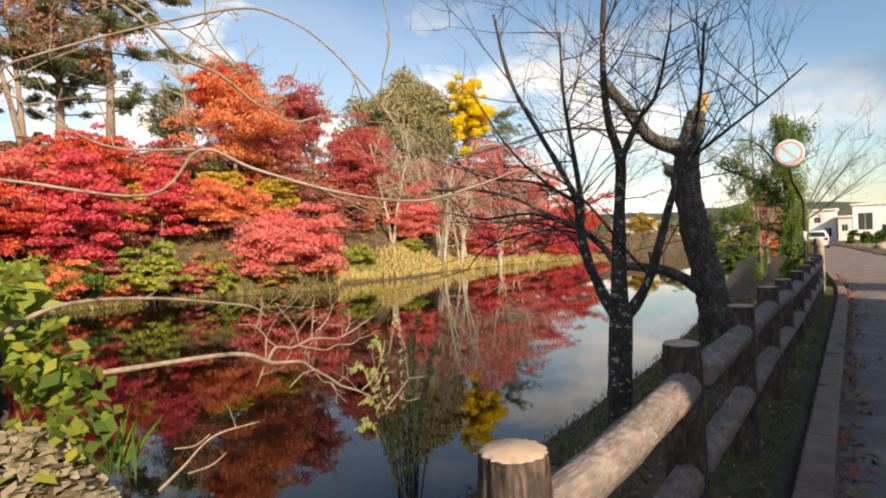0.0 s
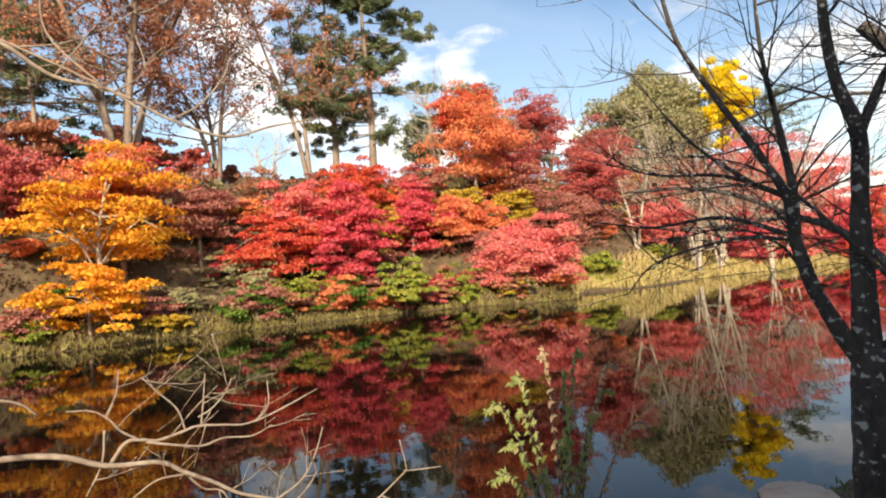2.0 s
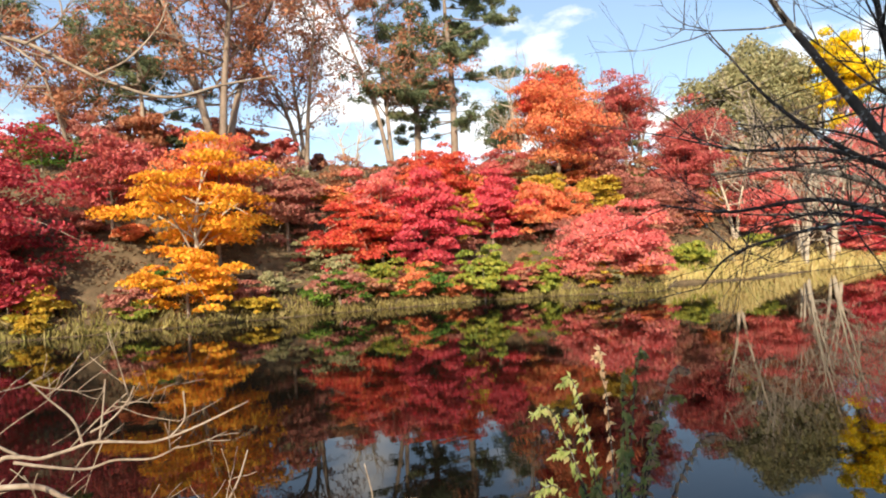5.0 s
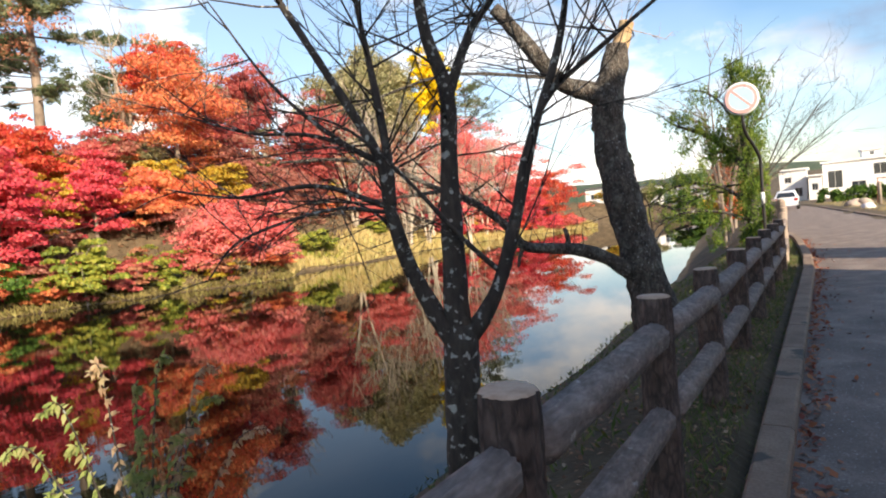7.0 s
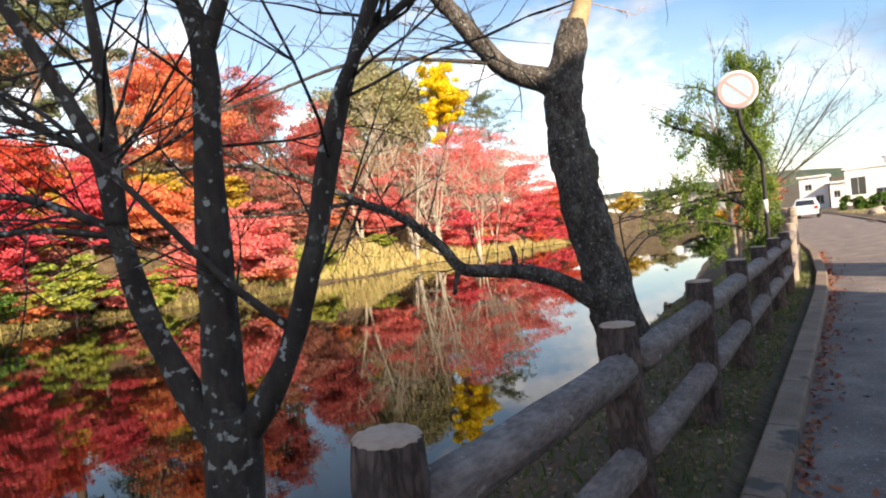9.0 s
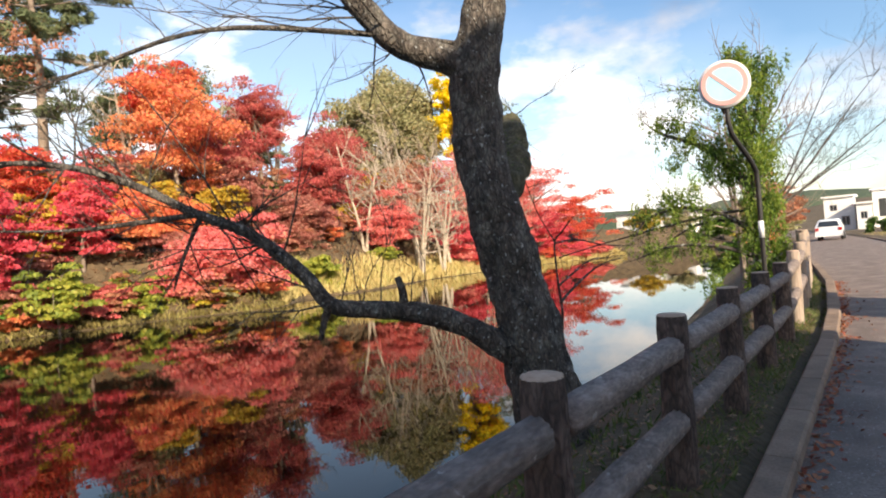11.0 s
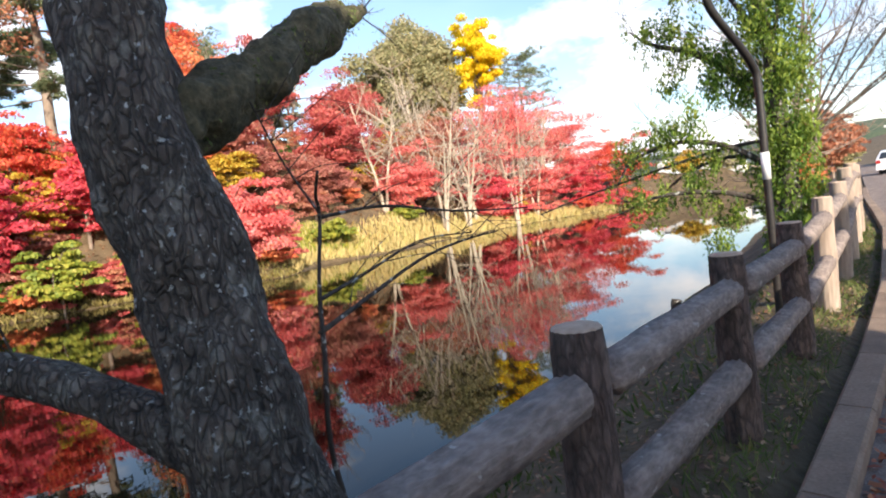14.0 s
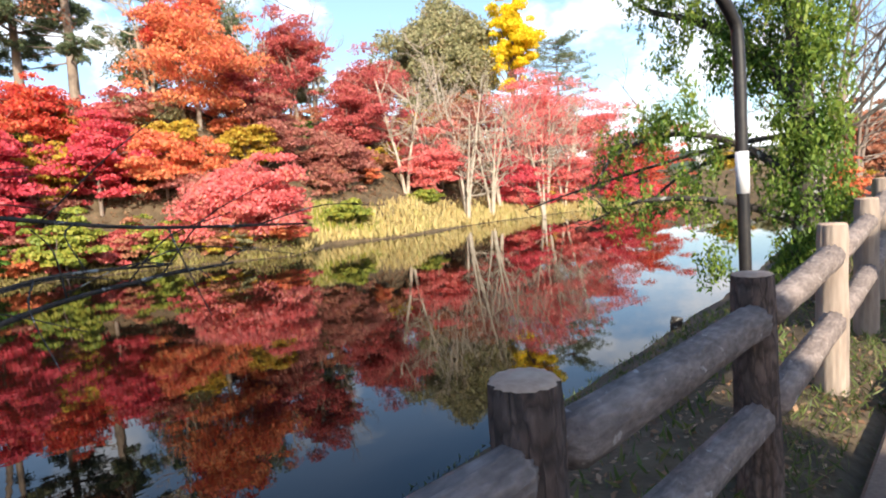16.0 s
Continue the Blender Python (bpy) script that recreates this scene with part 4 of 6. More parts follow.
# ---------------------------------------------------------------- pale dead branches over the water
D = (-2.15, -8.75)
BD = (D[0], D[1], height(*D) - 0.1)
dead = thing("bare_pale_tree", "bare tree with pale sunlit branches reaching over the pond", "tree", BD)
g = Geo()
limb(g, [(0, 0, -0.1), (0.05, 0.03, 0.5), (0.15, 0.1, 1.0), (0.3, 0.25, 1.6), (0.5, 0.5, 2.4)], 0.06, 0.03, 12, 6, 0.15)
part("trunk", g, BRANCH_PALE, dead)
for pts, r, tw in (
    ([(-2.05, -8.7, 0.98), (-1.6, -8.3, 1.1), (-1.22, -7.85, 1.13), (-1.15, -7.44, 1.12), (-1.15, -7.28, 1.06), (-1.15, -7.15, 1.04), (-1.15, -7.09, 1.0), (-1.15, -7.01, 0.95), (-1.15, -6.94, 0.9), (-1.15, -6.85, 0.86), (-1.15, -6.76, 0.81)], 0.018, 2),
    ([(-1.13, -6.84, 0.86), (-1.13, -6.76, 0.9), (-1.13, -6.71, 0.97), (-1.13, -6.68, 1.05)], 0.006, 2),
    ([(-1.12, -6.79, 0.84), (-1.12, -6.74, 0.88), (-1.12, -6.71, 0.92)], 0.005, 1),
    ([(-1.15, -7.09, 1.0), (-1.15, -7.04, 0.94), (-1.15, -6.99, 0.92), (-1.15, -6.96, 0.86)], 0.006, 1),
    ([(-1.12, -7.09, 1.0), (-1.12, -7.16, 1.0), (-1.12, -7.23, 0.96)], 0.006, 1),
    ([(-1.18, -7.28, 1.15), (-1.18, -7.29, 1.06), (-1.18, -7.33, 0.98)], 0.006, 1),
    ([(-1.2, -7.27, 1.05), (-1.2, -7.23, 1.1), (-1.2, -7.19, 1.1), (-1.2, -7.15, 1.09), (-1.2, -7.09, 1.1), (-1.2, -7.04, 1.11), (-1.2, -6.97, 1.1), (-1.2, -6.9, 1.09), (-1.2, -6.81, 1.11), (-1.2, -6.67, 1.16)], 0.011, 3),
    ([(-1.12, -7.18, 1.11), (-1.12, -7.12, 1.09), (-1.12, -7.04, 1.07), (-1.12, -6.98, 1.08), (-1.12, -6.9, 1.07), (-1.12, -6.84, 1.09)], 0.007, 2),
    ([(-1.25, -7.07, 1.09), (-1.25, -7.09, 1.16), (-1.25, -7.14, 1.22), (-1.25, -7.18, 1.27)], 0.006, 2),
    ([(-1.22, -7.03, 1.1), (-1.22, -7.02, 1.17), (-1.22, -7.01, 1.26)], 0.005, 2),
    ([(-1.18, -7.04, 1.14), (-1.18, -7.0, 1.16), (-1.18, -6.96, 1.2), (-1.18, -6.94, 1.24)], 0.005, 2),
    ([(-1.27, -7.11, 1.08), (-1.27, -7.04, 1.15), (-1.27, -6.97, 1.21)], 0.005, 2),
    ([(-1.22, -7.2, 1.1), (-1.22, -7.24, 1.13), (-1.22, -7.27, 1.17), (-1.22, -7.31, 1.2), (-1.22, -7.37, 1.21)], 0.007, 2),
    ([(-1.25, -7.28, 1.17), (-1.25, -7.25, 1.23), (-1.25, -7.24, 1.3)], 0.005, 1),
    ([(-1.2, -6.86, 1.1), (-1.2, -6.83, 1.14), (-1.2, -6.83, 1.21)], 0.004, 0),
    ([(-1.3, -6.51, 0.67), (-1.3, -6.42, 0.72), (-1.3, -6.34, 0.77), (-1.3, -6.32, 0.79), (-1.3, -6.34, 0.9)], 0.007, 0),
    ([(-1.28, -6.34, 0.79), (-1.28, -6.27, 0.78), (-1.28, -6.18, 0.77)], 0.005, 0),
    ([(-1.28, -6.43, 0.72), (-1.28, -6.36, 0.68), (-1.28, -6.26, 0.67)], 0.005, 0),
    ([(-1.0, -8.19, 1.27), (-1.0, -8.07, 1.34), (-1.0, -7.96, 1.36), (-1.0, -7.78, 1.35), (-1.0, -7.6, 1.32), (-1.0, -7.46, 1.29), (-1.0, -7.41, 1.25)], 0.013, 1),
    ([(-0.95, -7.82, 0.83), (-0.95, -7.75, 0.87), (-0.95, -7.65, 0.93), (-0.95, -7.49, 0.93)], 0.009, 1),
    ([(-0.95, -7.77, 0.93), (-0.95, -7.71, 0.92), (-0.95, -7.66, 0.94)], 0.005, 0),
    ([(-0.92, -7.75, 0.86), (-0.92, -7.68, 0.86), (-0.92, -7.63, 0.88)], 0.006, 0),
    ([(-1.5, -7.83, 2.47), (-1.5, -7.66, 2.4), (-1.5, -7.51, 2.33), (-1.5, -7.38, 2.24), (-1.5, -7.22, 2.21), (-1.5, -7.04, 2.12), (-1.5, -6.86, 2.07), (-1.5, -6.69, 2.12), (-1.5, -6.52, 2.16)], 0.016, 4),
    ([(-1.45, -7.04, 2.11), (-1.45, -6.95, 2.17), (-1.45, -6.87, 2.27), (-1.45, -6.84, 2.35)], 0.007, 3),
    ([(-1.55, -7.5, 2.34), (-1.55, -7.36, 2.37), (-1.55, -7.23, 2.44), (-1.55, -7.12, 2.53)], 0.008, 4),
    ([(-1.5, -7.38, 2.24), (-1.5, -7.32, 2.33), (-1.5, -7.26, 2.42)], 0.006, 3),
    ([(-1.45, -7.21, 2.19), (-1.45, -7.12, 2.27), (-1.45, -7.14, 2.39)], 0.006, 3),
    ([(-2.0, -8.8, 2.1), (-0.95, -8.42, 1.66), (-0.67, -8.23, 1.62), (-0.45, -8.07, 1.58), (-0.37, -8.01, 1.66), (-0.29, -7.95, 1.62), (-0.16, -7.86, 1.57), (-0.05, -7.78, 1.55), (0.03, -7.72, 1.57), (0.11, -7.67, 1.6)], 0.0065, 3),
    ([(-2.0, -8.75, 2.2), (-0.92, -8.29, 1.82), (-0.75, -8.17, 1.87), (-0.6, -8.05, 1.92), (-0.4, -7.91, 1.96), (-0.32, -7.85, 1.94), (-0.25, -7.8, 1.88), (-0.17, -7.75, 1.77), (-0.14, -7.72, 1.71)], 0.0055, 4),
    ([(-1.95, -8.75, 2.3), (-0.86, -8.3, 1.86), (-0.72, -8.21, 1.8), (-0.65, -8.15, 1.74), (-0.55, -8.08, 1.68), (-0.42, -7.99, 1.67)], 0.0045, 4),
    ([(-1.75, -8.55, 2.7), (-1.5, -8.13, 2.55), (-1.42, -7.79, 2.41), (-1.36, -7.57, 2.32), (-1.28, -7.24, 2.15), (-1.25, -7.1, 2.04)], 0.011, 8),
    ([(-1.28, -7.24, 2.15), (-1.31, -7.38, 2.31), (-1.3, -7.39, 2.51), (-1.3, -7.44, 2.65)], 0.006, 5),
    ([(-1.4, -7.75, 2.4), (-1.2, -7.6, 2.6), (-1.1, -7.3, 2.62), (-1.15, -7.0, 2.8)], 0.008, 7),
):
    g = Geo()
    c = limb(g, local(pts, BD), r * 0.55, max(0.002, r * 0.2), 8, 6, 0.12)
    for k in range(tw):
        i = rng.randint(len(c) // 3, len(c) - 1)
        twigs(g, c[i], (rng.uniform(-0.5, 0.3), rng.uniform(-0.3, 1), rng.uniform(-0.5, 0.9)), rng.uniform(0.06, 0.2), 0.0022, 1, rng, 0.5, 0.15, 2)
    part("branch", g, BRANCH_PALE, dead)

# ---------------------------------------------------------------- shrub with drooping leaves at the water's edge
B = (-3.5, -3.76, WATER_Z - 0.1)
shrub = thing("water_edge_shrub", "leafy shrub with pale drooping yellow-green leaves", "shrub", B)
lr = np.random.default_rng(8)
for k, tip in enumerate(((-0.05, -0.75, 2.0), (0.0, -0.5, 2.22), (0.1, -0.22, 2.42), (0.05, 0.1, 2.2), (-0.05, 0.42, 2.34), (0.1, 0.72, 2.2), (-0.2, -0.3, 1.85), (0.2, 0.3, 1.8), (0.05, 1.15, 1.55), (-0.1, -0.55, 1.62), (0.15, 0.02, 1.9), (0.0, 0.55, 1.75), (-0.15, 0.2, 1.5), (0.1, -0.85, 1.45), (-0.1, 0.85, 1.9), (0.2, -0.1, 1.65), (-0.2, 0.6, 1.35), (0.1, -0.35, 1.35))):
    g = Geo()
    arch = Vector((tip[0] * 0.95, tip[1] * 0.72, tip[2] * 0.96))
    c = limb(g, [(tip[0] * 0.2, tip[1] * 0.12, 0), (tip[0] * 0.5, tip[1] * 0.3, tip[2] * 0.5), arch, Vector(tip) + Vector((0, 0, -0.04))], 0.011, 0.003, 6, 10)
    s = part("stem", g, BARK_DARK, shrub)
    n = 72
    idx = np.linspace(len(c) * 0.30, len(c) - 1, n).astype(int)
    base = np.array([np.array(c[i]) for i in idx])
    run = np.array([np.array(c[min(i + 1, len(c) - 1)]) - np.array(c[i - 1]) for i in idx])
    run /= np.linalg.norm(run, axis=1, keepdims=True)
    out = np.cross(run, np.array([0.8, 0.6, 0.15])) * np.where(np.arange(n) % 2, 1.0, -1.0)[:, None]
    droop = out * 0.8 + run * 0.25 + np.array([0, 0, -0.75]) + lr.normal(size=(n, 3)) * 0.22
    droop /= np.linalg.norm(droop, axis=1, keepdims=True)
    size = lr.uniform(0.030, 0.050, n) * np.linspace(1.1, 0.7, n)
    part("leaves", cards("leaves", base + droop * size[:, None], lr.normal(size=(n, 3)) * 0.35 + np.array([0.6, -0.5, 0.6]), size, WITHERED if k in (2, 5, 8, 11) else DROOP, lr, 0.36, droop, 0.35), None, s)

# ---------------------------------------------------------------- trees of the far bank
def pads_of(rng, cx, cy, z0, z1, r, count, pad, shell=0.55):
    """Pads over an uneven egg from z0 to z1."""
    rows, mid, half = [], (z0 + z1) / 2, (z1 - z0) / 2
    lump = rng.uniform(0.6, 1.2, 12)
    while len(rows) < count:
        d = rng.normal(size=3)
        d /= np.linalg.norm(d)
        k = rng.uniform(shell, 1.0) * lump[int((math.atan2(d[1], d[0]) / (2 * math.pi) + 0.5) * 11.99)]
        taper = 1.0 - 0.25 * max(0.0, d[2])
        rows.append((cx + d[0] * r * k * taper, cy + d[1] * r * k * taper, mid + d[2] * half * k, pad * rng.uniform(0.55, 1.25)))
    return rows


def leafy_tree(name, label, category, x, y, z0, z1, r, leaf, seed, leaves=6000, size=0.15, pad=None, bark=None, group="", stems=1, flat=0.24, count=None, shell=0.35):
    rng, pyr = np.random.default_rng(seed), random.Random(seed)
    gz = height(x, y)
    top = thing(name, label, category, (x, y, gz - 0.05), group)
    pad = pad or r * 0.27
    count = int((count or 60) * 1.6)
    leaves, size = int(leaves * 2.6), size * 0.86
    rows = pads_of(rng, 0, 0, max(z0, gz + 0.1) - gz, z1 - gz, r, count, pad, shell)
    for s in range(stems):
        g = Geo()
        lean = Vector((pyr.uniform(-0.3, 0.3), pyr.uniform(-0.3, 0.3), 0)) * (r * 0.35 if stems > 1 else r * 0.15)
        h = (z1 - gz) * 0.82
        base = lean * 0.3
        th = max(0.05, (z1 - gz) * 0.014 + r * 0.012)
        c = limb(g, [base + Vector((0, 0, -0.3)), base + lean * 0.3 + Vector((0, 0, h * 0.3)), base + lean * 0.9 + Vector((pyr.uniform(-0.1, 0.1) * r, 0, h * 0.62)), base + lean * 1.4 + Vector((0, pyr.uniform(-0.1, 0.1) * r, h))], th, th * 0.25, 7, 4)
        part("trunk", g, bark or BARK_FAR, top)
        for k in range(0, len(rows), max(1, 4 * stems)):
            g = Geo()
            p = rows[(k + s) % len(rows)]
            start = Vector(c[min(len(c) - 1, max(2, int(len(c) * pyr.uniform(0.3, 0.85))))])
            end = Vector(p[:3])
            mid = start.lerp(end, 0.5) + Vector((0, 0, 0.12 * (end - start).length))
            limb(g, [start, mid, end], th * 0.35, th * 0.08, 5, 3)
            part("branch", g, bark or BARK_FAR, top)
    part("crown", crown("crown", rows, leaves, size, leaf, seed, flat), None, top)
    return top


MAPLE = "maples along the far bank"
ML = {CRIMSON.name: "crimson-leaved maple on the far bank", SHADECRIMSON.name: "crimson maple spreading over the far bank, shade in its colour", PINKRED.name: "pinkish red maple overhanging the pond", SCARLET.name: "scarlet and orange maple in full autumn colour",
      ORANGE.name: "orange maple glowing in the sun", GOLD.name: "golden orange maple at the pond's edge", MAROON.name: "brown-maroon maple thinning on the slope", DARKRED.name: "dark red maple on the slope top"}


def maple(x, y, z0, z1, r, leaf, seed, leaves=7000, **more):
    return leafy_tree("maple_tree", ML[leaf.name], "maple", x, y, z0, z1, r, leaf, seed, leaves, group=MAPLE, **{"flat": 0.26, "shell": 0.3, **more})


# the first three carry their shade in the leaf colour
maple(-42, -21, 0.5, 11.2, 7.5, SHADECRIMSON, 11, 7000, count=60)
maple(-41, -31, 0.5, 11, 7.0, SHADECRIMSON, 12, 8000)
maple(-39.5, -18.5, -0.6, 3.6, 2.6, SHADECRIMSON, 13, 2200)
maple(-40.5, -8.4, 2.4, 11.0, 6.0, GOLD, 14, 5200, count=34, flat=0.16, bark=BARK_PALE)
maple(-38.6, -8.8, -0.9, 3.6, 4.6, GOLD, 15, 3600, count=26, flat=0.16)
maple(-43.5, -7.0, 6.0, 12.5, 4.2, ORANGE, 16, 4500)
maple(-42, 2.5, 0.6, 8.0, 3.5, SCARLET, 17, 5000)
maple(-41, 8.0, -0.4, 9.6, 4.0, CRIMSON, 18, 8000, count=70)
maple(-42.5, 4.8, 3.0, 9.8, 3.2, PINKRED, 19, 4500)
maple(-43, 14.6, 1.4, 9.6, 3.8, CRIMSON, 20, 6500)
maple(-45, 22.8, 8.0, 19.4, 6.0, ORANGE, 21, 9000, count=80, bark=BARK_PALE)
maple(-46, 22.0, 14.0, 20.0, 3.6, SCARLET, 22, 3500)
maple(-42, 18.6, 0.6, 8.4, 3.9, ORANGE, 23, 6000)
maple(-36.3, 21.4, -1.4, 4.2, 5.0, PINKRED, 24, 9000, count=80, flat=0.3)
maple(-38.5, 22.6, 0.8, 5.9, 4.3, PINKRED, 25, 6500)
maple(-50, 34.7, 12.0, 21.6, 4.6, DARKRED, 26, 5500)
maple(-50, 44.2, 10.5, 18.8, 6.2, DARKRED, 27, 7000)
maple(-46, 28.5, 3.5, 12.4, 4.6, MAROON, 28, 7000)
maple(-44, 34.0, 2.8, 9.6, 4.5, MAROON, 29, 6500)
maple(-47, 39.0, 6.0, 14.0, 5.0, DARKRED, 30, 6000)
maple(-43.5, 46.5, 1.2, 9.8, 4.8, PINKRED, 31, 6500)
maple(-49, 28.0, 9.0, 16.5, 4.6, DARKRED, 32, 5000)
maple(-47, 55.0, 5.0, 14.0, 5.5, MAROON, 33, 5500)
maple(-45, 62.0, 1.2, 15.5, 7.0, PINKRED, 34, 9000, count=80)
maple(-46.5, 72.0, 1.0, 18.6, 8.0, PINKRED, 35, 11000, count=110)
maple(-43, 80.0, -0.5, 15.0, 7.0, PINKRED, 36, 8000)
maple(-39, 88.0, -1.0, 11.5, 6.2, SCARLET, 37, 6500)
maple(-42.2, 60.0, -0.8, 6.8, 4.4, CRIMSON, 38, 5000)
maple(-42, 70.0, -0.8, 7.4, 4.6, PINKRED, 39, 5500)
maple(-40, 79.0, -1.0, 7.0, 4.2, CRIMSON, 40, 4500)
maple(-48, 12.0, 6.5, 12.5, 3.8, SCARLET, 41, 4000)
maple(-47, 17.5, 6.0, 12.0, 3.6, DARKRED, 42, 3500)
maple(-45, -2.0, 4.0, 10.5, 3.6, MAROON, 43, 3500)
maple(-46, -14.0, 5.5, 12.5, 4.5, DARKRED, 44, 4500)

leafy_tree("broadleaf_tree", "ochre-yellow tree between the maples", "tree", -43.2, 19.8, 1.5, 8.8, 2.8, OCHRE, 45, 4000)
leafy_tree("broadleaf_tree", "ochre-yellow tree between the maples", "tree", -44.5, 26.0, 3.0, 9.0, 3.0, OCHRE, 46, 4000)
leafy_tree("broadleaf_tree", "ochre-yellow tree between the maples", "tree", -43.5, 11.5, 2.0, 7.5, 2.4, OCHRE, 47, 3000)
leafy_tree("broadleaf_tree", "brown thinning tree on the slope", "tree", -46.5, 51.0, 4.0, 13.0, 4.6, RUSSET, 48, 4500)
leafy_tree("broadleaf_tree", "brown thinning tree on the slope", "tree", -50.5, 60.0, 6.0, 16.0, 5.0, RUSSET, 49, 4500)

# taller trees on the ridge
rng = random.Random(21)


def bare_tree(name, label, x, y, tall, seed, bark, r=0.22, stems=3, group="", spread=0.45, leaf=None, leaves=0):
    pr = random.Random(seed)
    gz = height(x, y)
    top = thing(name, label, "tree", (x, y, gz - 0.1), group)
    tips = []
    for s in range(stems):
        g = Geo()
        a = 2 * math.pi * (s + pr.random()) / stems
        out_ = Vector((math.cos(a), math.sin(a), 0)) * tall * (0.27 if stems > 1 else 0.05) * (1 if leaf else 0.6)
        pts = [out_ * 0.05 + Vector((0, 0, -0.2)), out_ * 0.3 + Vector((0, 0, tall * 0.3)), out_ * 0.75 + Vector((0, 0, tall * 0.62)), out_ * 1.2 + Vector((0, 0, tall))]
        c = limb(g, pts, r, r * 0.18, 8, 6)
        for k in range(14 if leaf else 9):
            i = pr.randint(int(len(c) * 0.3), len(c) - 2)
            d = Vector((pr.uniform(-1, 1), pr.uniform(-1, 1), pr.uniform(0.0, 0.8)))
            twigs(g, c[i], d, tall * pr.uniform(0.18, 0.40), r * 0.34, 2, pr, spread, 0.15, 3, 5, tips if leaf else None)
        part("trunk" if s == 0 else "stem", g, bark, top)
    if leaf:
        rows = [(p.x, p.y, p.z, pr.uniform(0.4, 1.1)) for p in tips if p.z > tall * 0.3]
        part("crown", crown("crown", rows, leaves, 0.15, leaf, seed, 0.45), None, top)
    return top


OAK = "tall russet trees on the ridge"
bare_tree("oak_tree", "tall many-stemmed tree with thin russet leaves", -52, -6.5, 24, 51, BARK_FAR, 0.36, 5, OAK, leaf=RUSSET, leaves=26000)
bare_tree("oak_tree", "tall tree with sparse russet leaves on the ridge", -54, 9.5, 22, 52, BARK_FAR, 0.26, 2, OAK, leaf=RUSSET, leaves=9000)
bare_tree("oak_tree", "russet tree behind the far slope", -60, -19, 13, 53, BARK_FAR, 0.26, 3, OAK, leaf=RUSSET, leaves=12000)
bare_tree("oak_tree", "russet tree behind the far slope", -60, -32, 13, 54, BARK_FAR, 0.26, 3, OAK, leaf=RUSSET, leaves=10000)
bare_tree("oak_tree", "tall tree with sparse russet leaves on the ridge", -58, 1.5, 17, 55, BARK_FAR, 0.26, 3, OAK, leaf=RUSSET, leaves=10000)
WHITEWOOD = "pale bare trees on the slope"
for x, y, tall, s in ((-44.2, 50.6, 15, 61), (-43.6, 56.0, 14, 62), (-45.5, 43.0, 12, 63), (-43.0, 64.5, 12, 64), (-42.6, 53.0, 11, 79), (-44.0, 59.5, 13, 78), (-52, 38.0, 10, 65), (-46, 67.0, 11, 66), (-51.5, 30.5, 9, 67), (-49.0, 4.3, 6, 68), (-48.5, 20.5, 9, 69), (-51, 57, 14, 70), (-41.8, 48.0, 11, 101), (-42.5, 67.5, 13, 102), (-41.5, 61.5, 12, 103), (-44.5, 46.5, 13, 104), (-43.5, 71.5, 12, 105)):
    bare_tree("bare_tree", "pale bare tree with fine branches", x + (1.6 if 42 < y < 72 and x > -47 else 0.0), y, tall, s, BARK_PALE, 0.2, 3 if s % 2 else 2, WHITEWOOD)


def pine_tree(x, y, tall, seed, first=0.45, reach=7.0, leaves=9000, label="tall dark pine on the ridge"):
    pr, nr = random.Random(seed), np.random.default_rng(seed)
    gz = height(x, y)
    top = thing("pine_tree", label, "pine", (x, y, gz - 0.1), "pines on the ridge")
    g = Geo()
    c = limb(g, [(0, 0, -0.2), (0.25, 0.1, tall * 0.33), (0.1, -0.2, tall * 0.66), (0.2, 0.0, tall)], tall * 0.017, 0.05, 9, 8)
    part("trunk", g, BARK_FAR, top)
    rows = []
    for k in range(64):
        g = Geo()
        s = first + (1 - first) * pr.random() ** 0.9
        start = Vector(c[int(s * (len(c) - 1))])
        a = pr.uniform(0, 6.28)
        ln = reach * (1.5 - s) / (1.5 - first) * pr.uniform(0.55, 1.1) + 0.8
        end = start + Vector((math.cos(a) * ln, math.sin(a) * ln, pr.uniform(-0.5, 1.4)))
        limb(g, [start, start.lerp(end, 0.5) + Vector((0, 0, -0.2)), end], 0.09, 0.02, 5, 3)
        part("branch", g, BARK_FAR, top)
        for f in (0.3, 0.45, 0.6, 0.72, 0.84, 0.95, 1.02):
            p = start.lerp(end, f)
            rows.append((p.x + pr.uniform(-0.7, 0.7), p.y + pr.uniform(-0.7, 0.7), p.z + pr.uniform(-0.15, 0.5), pr.uniform(0.35, 0.9)))
    part("crown", crown("crown", rows, int(leaves * 1.5), 0.26, PINE, seed, 0.6, 0.3, 0.2), None, top)


pine_tree(-56, 17.0, 27, 71, 0.16, 10.5, 40000)
pine_tree(-58, 13.5, 25, 77, 0.3, 7.0, 18000)
pine_tree(-58, -27.0, 22, 72, 0.5, 7.0, 12000)
pine_tree(-57, -13.0, 15, 73, 0.35, 6.5, 11000)
pine_tree(-60, 97.0, 26, 74, 0.6, 8.0, 6000)
pine_tree(-53, 29.0, 11, 75, 0.3, 3.2, 4000, "small pine behind the orange maple")
pine_tree(-55, 22.5, 7, 76, 0.2, 2.2, 3000, "small pine on the ridge")
leafy_tree("broadleaf_tree", "big round olive-green tree behind bare branches", "tree", -62, 69, 13, 32, 9.6, OLIVE, 81, 22000, 0.3, count=170, flat=0.6, shell=0.8)
leafy_tree("ginkgo_tree", "brilliant yellow ginkgo above the red maples", "ginkgo", -52, 73, 17, 30.5, 4.6, YELLOW, 82, 7000, 0.26, count=60, flat=0.6)
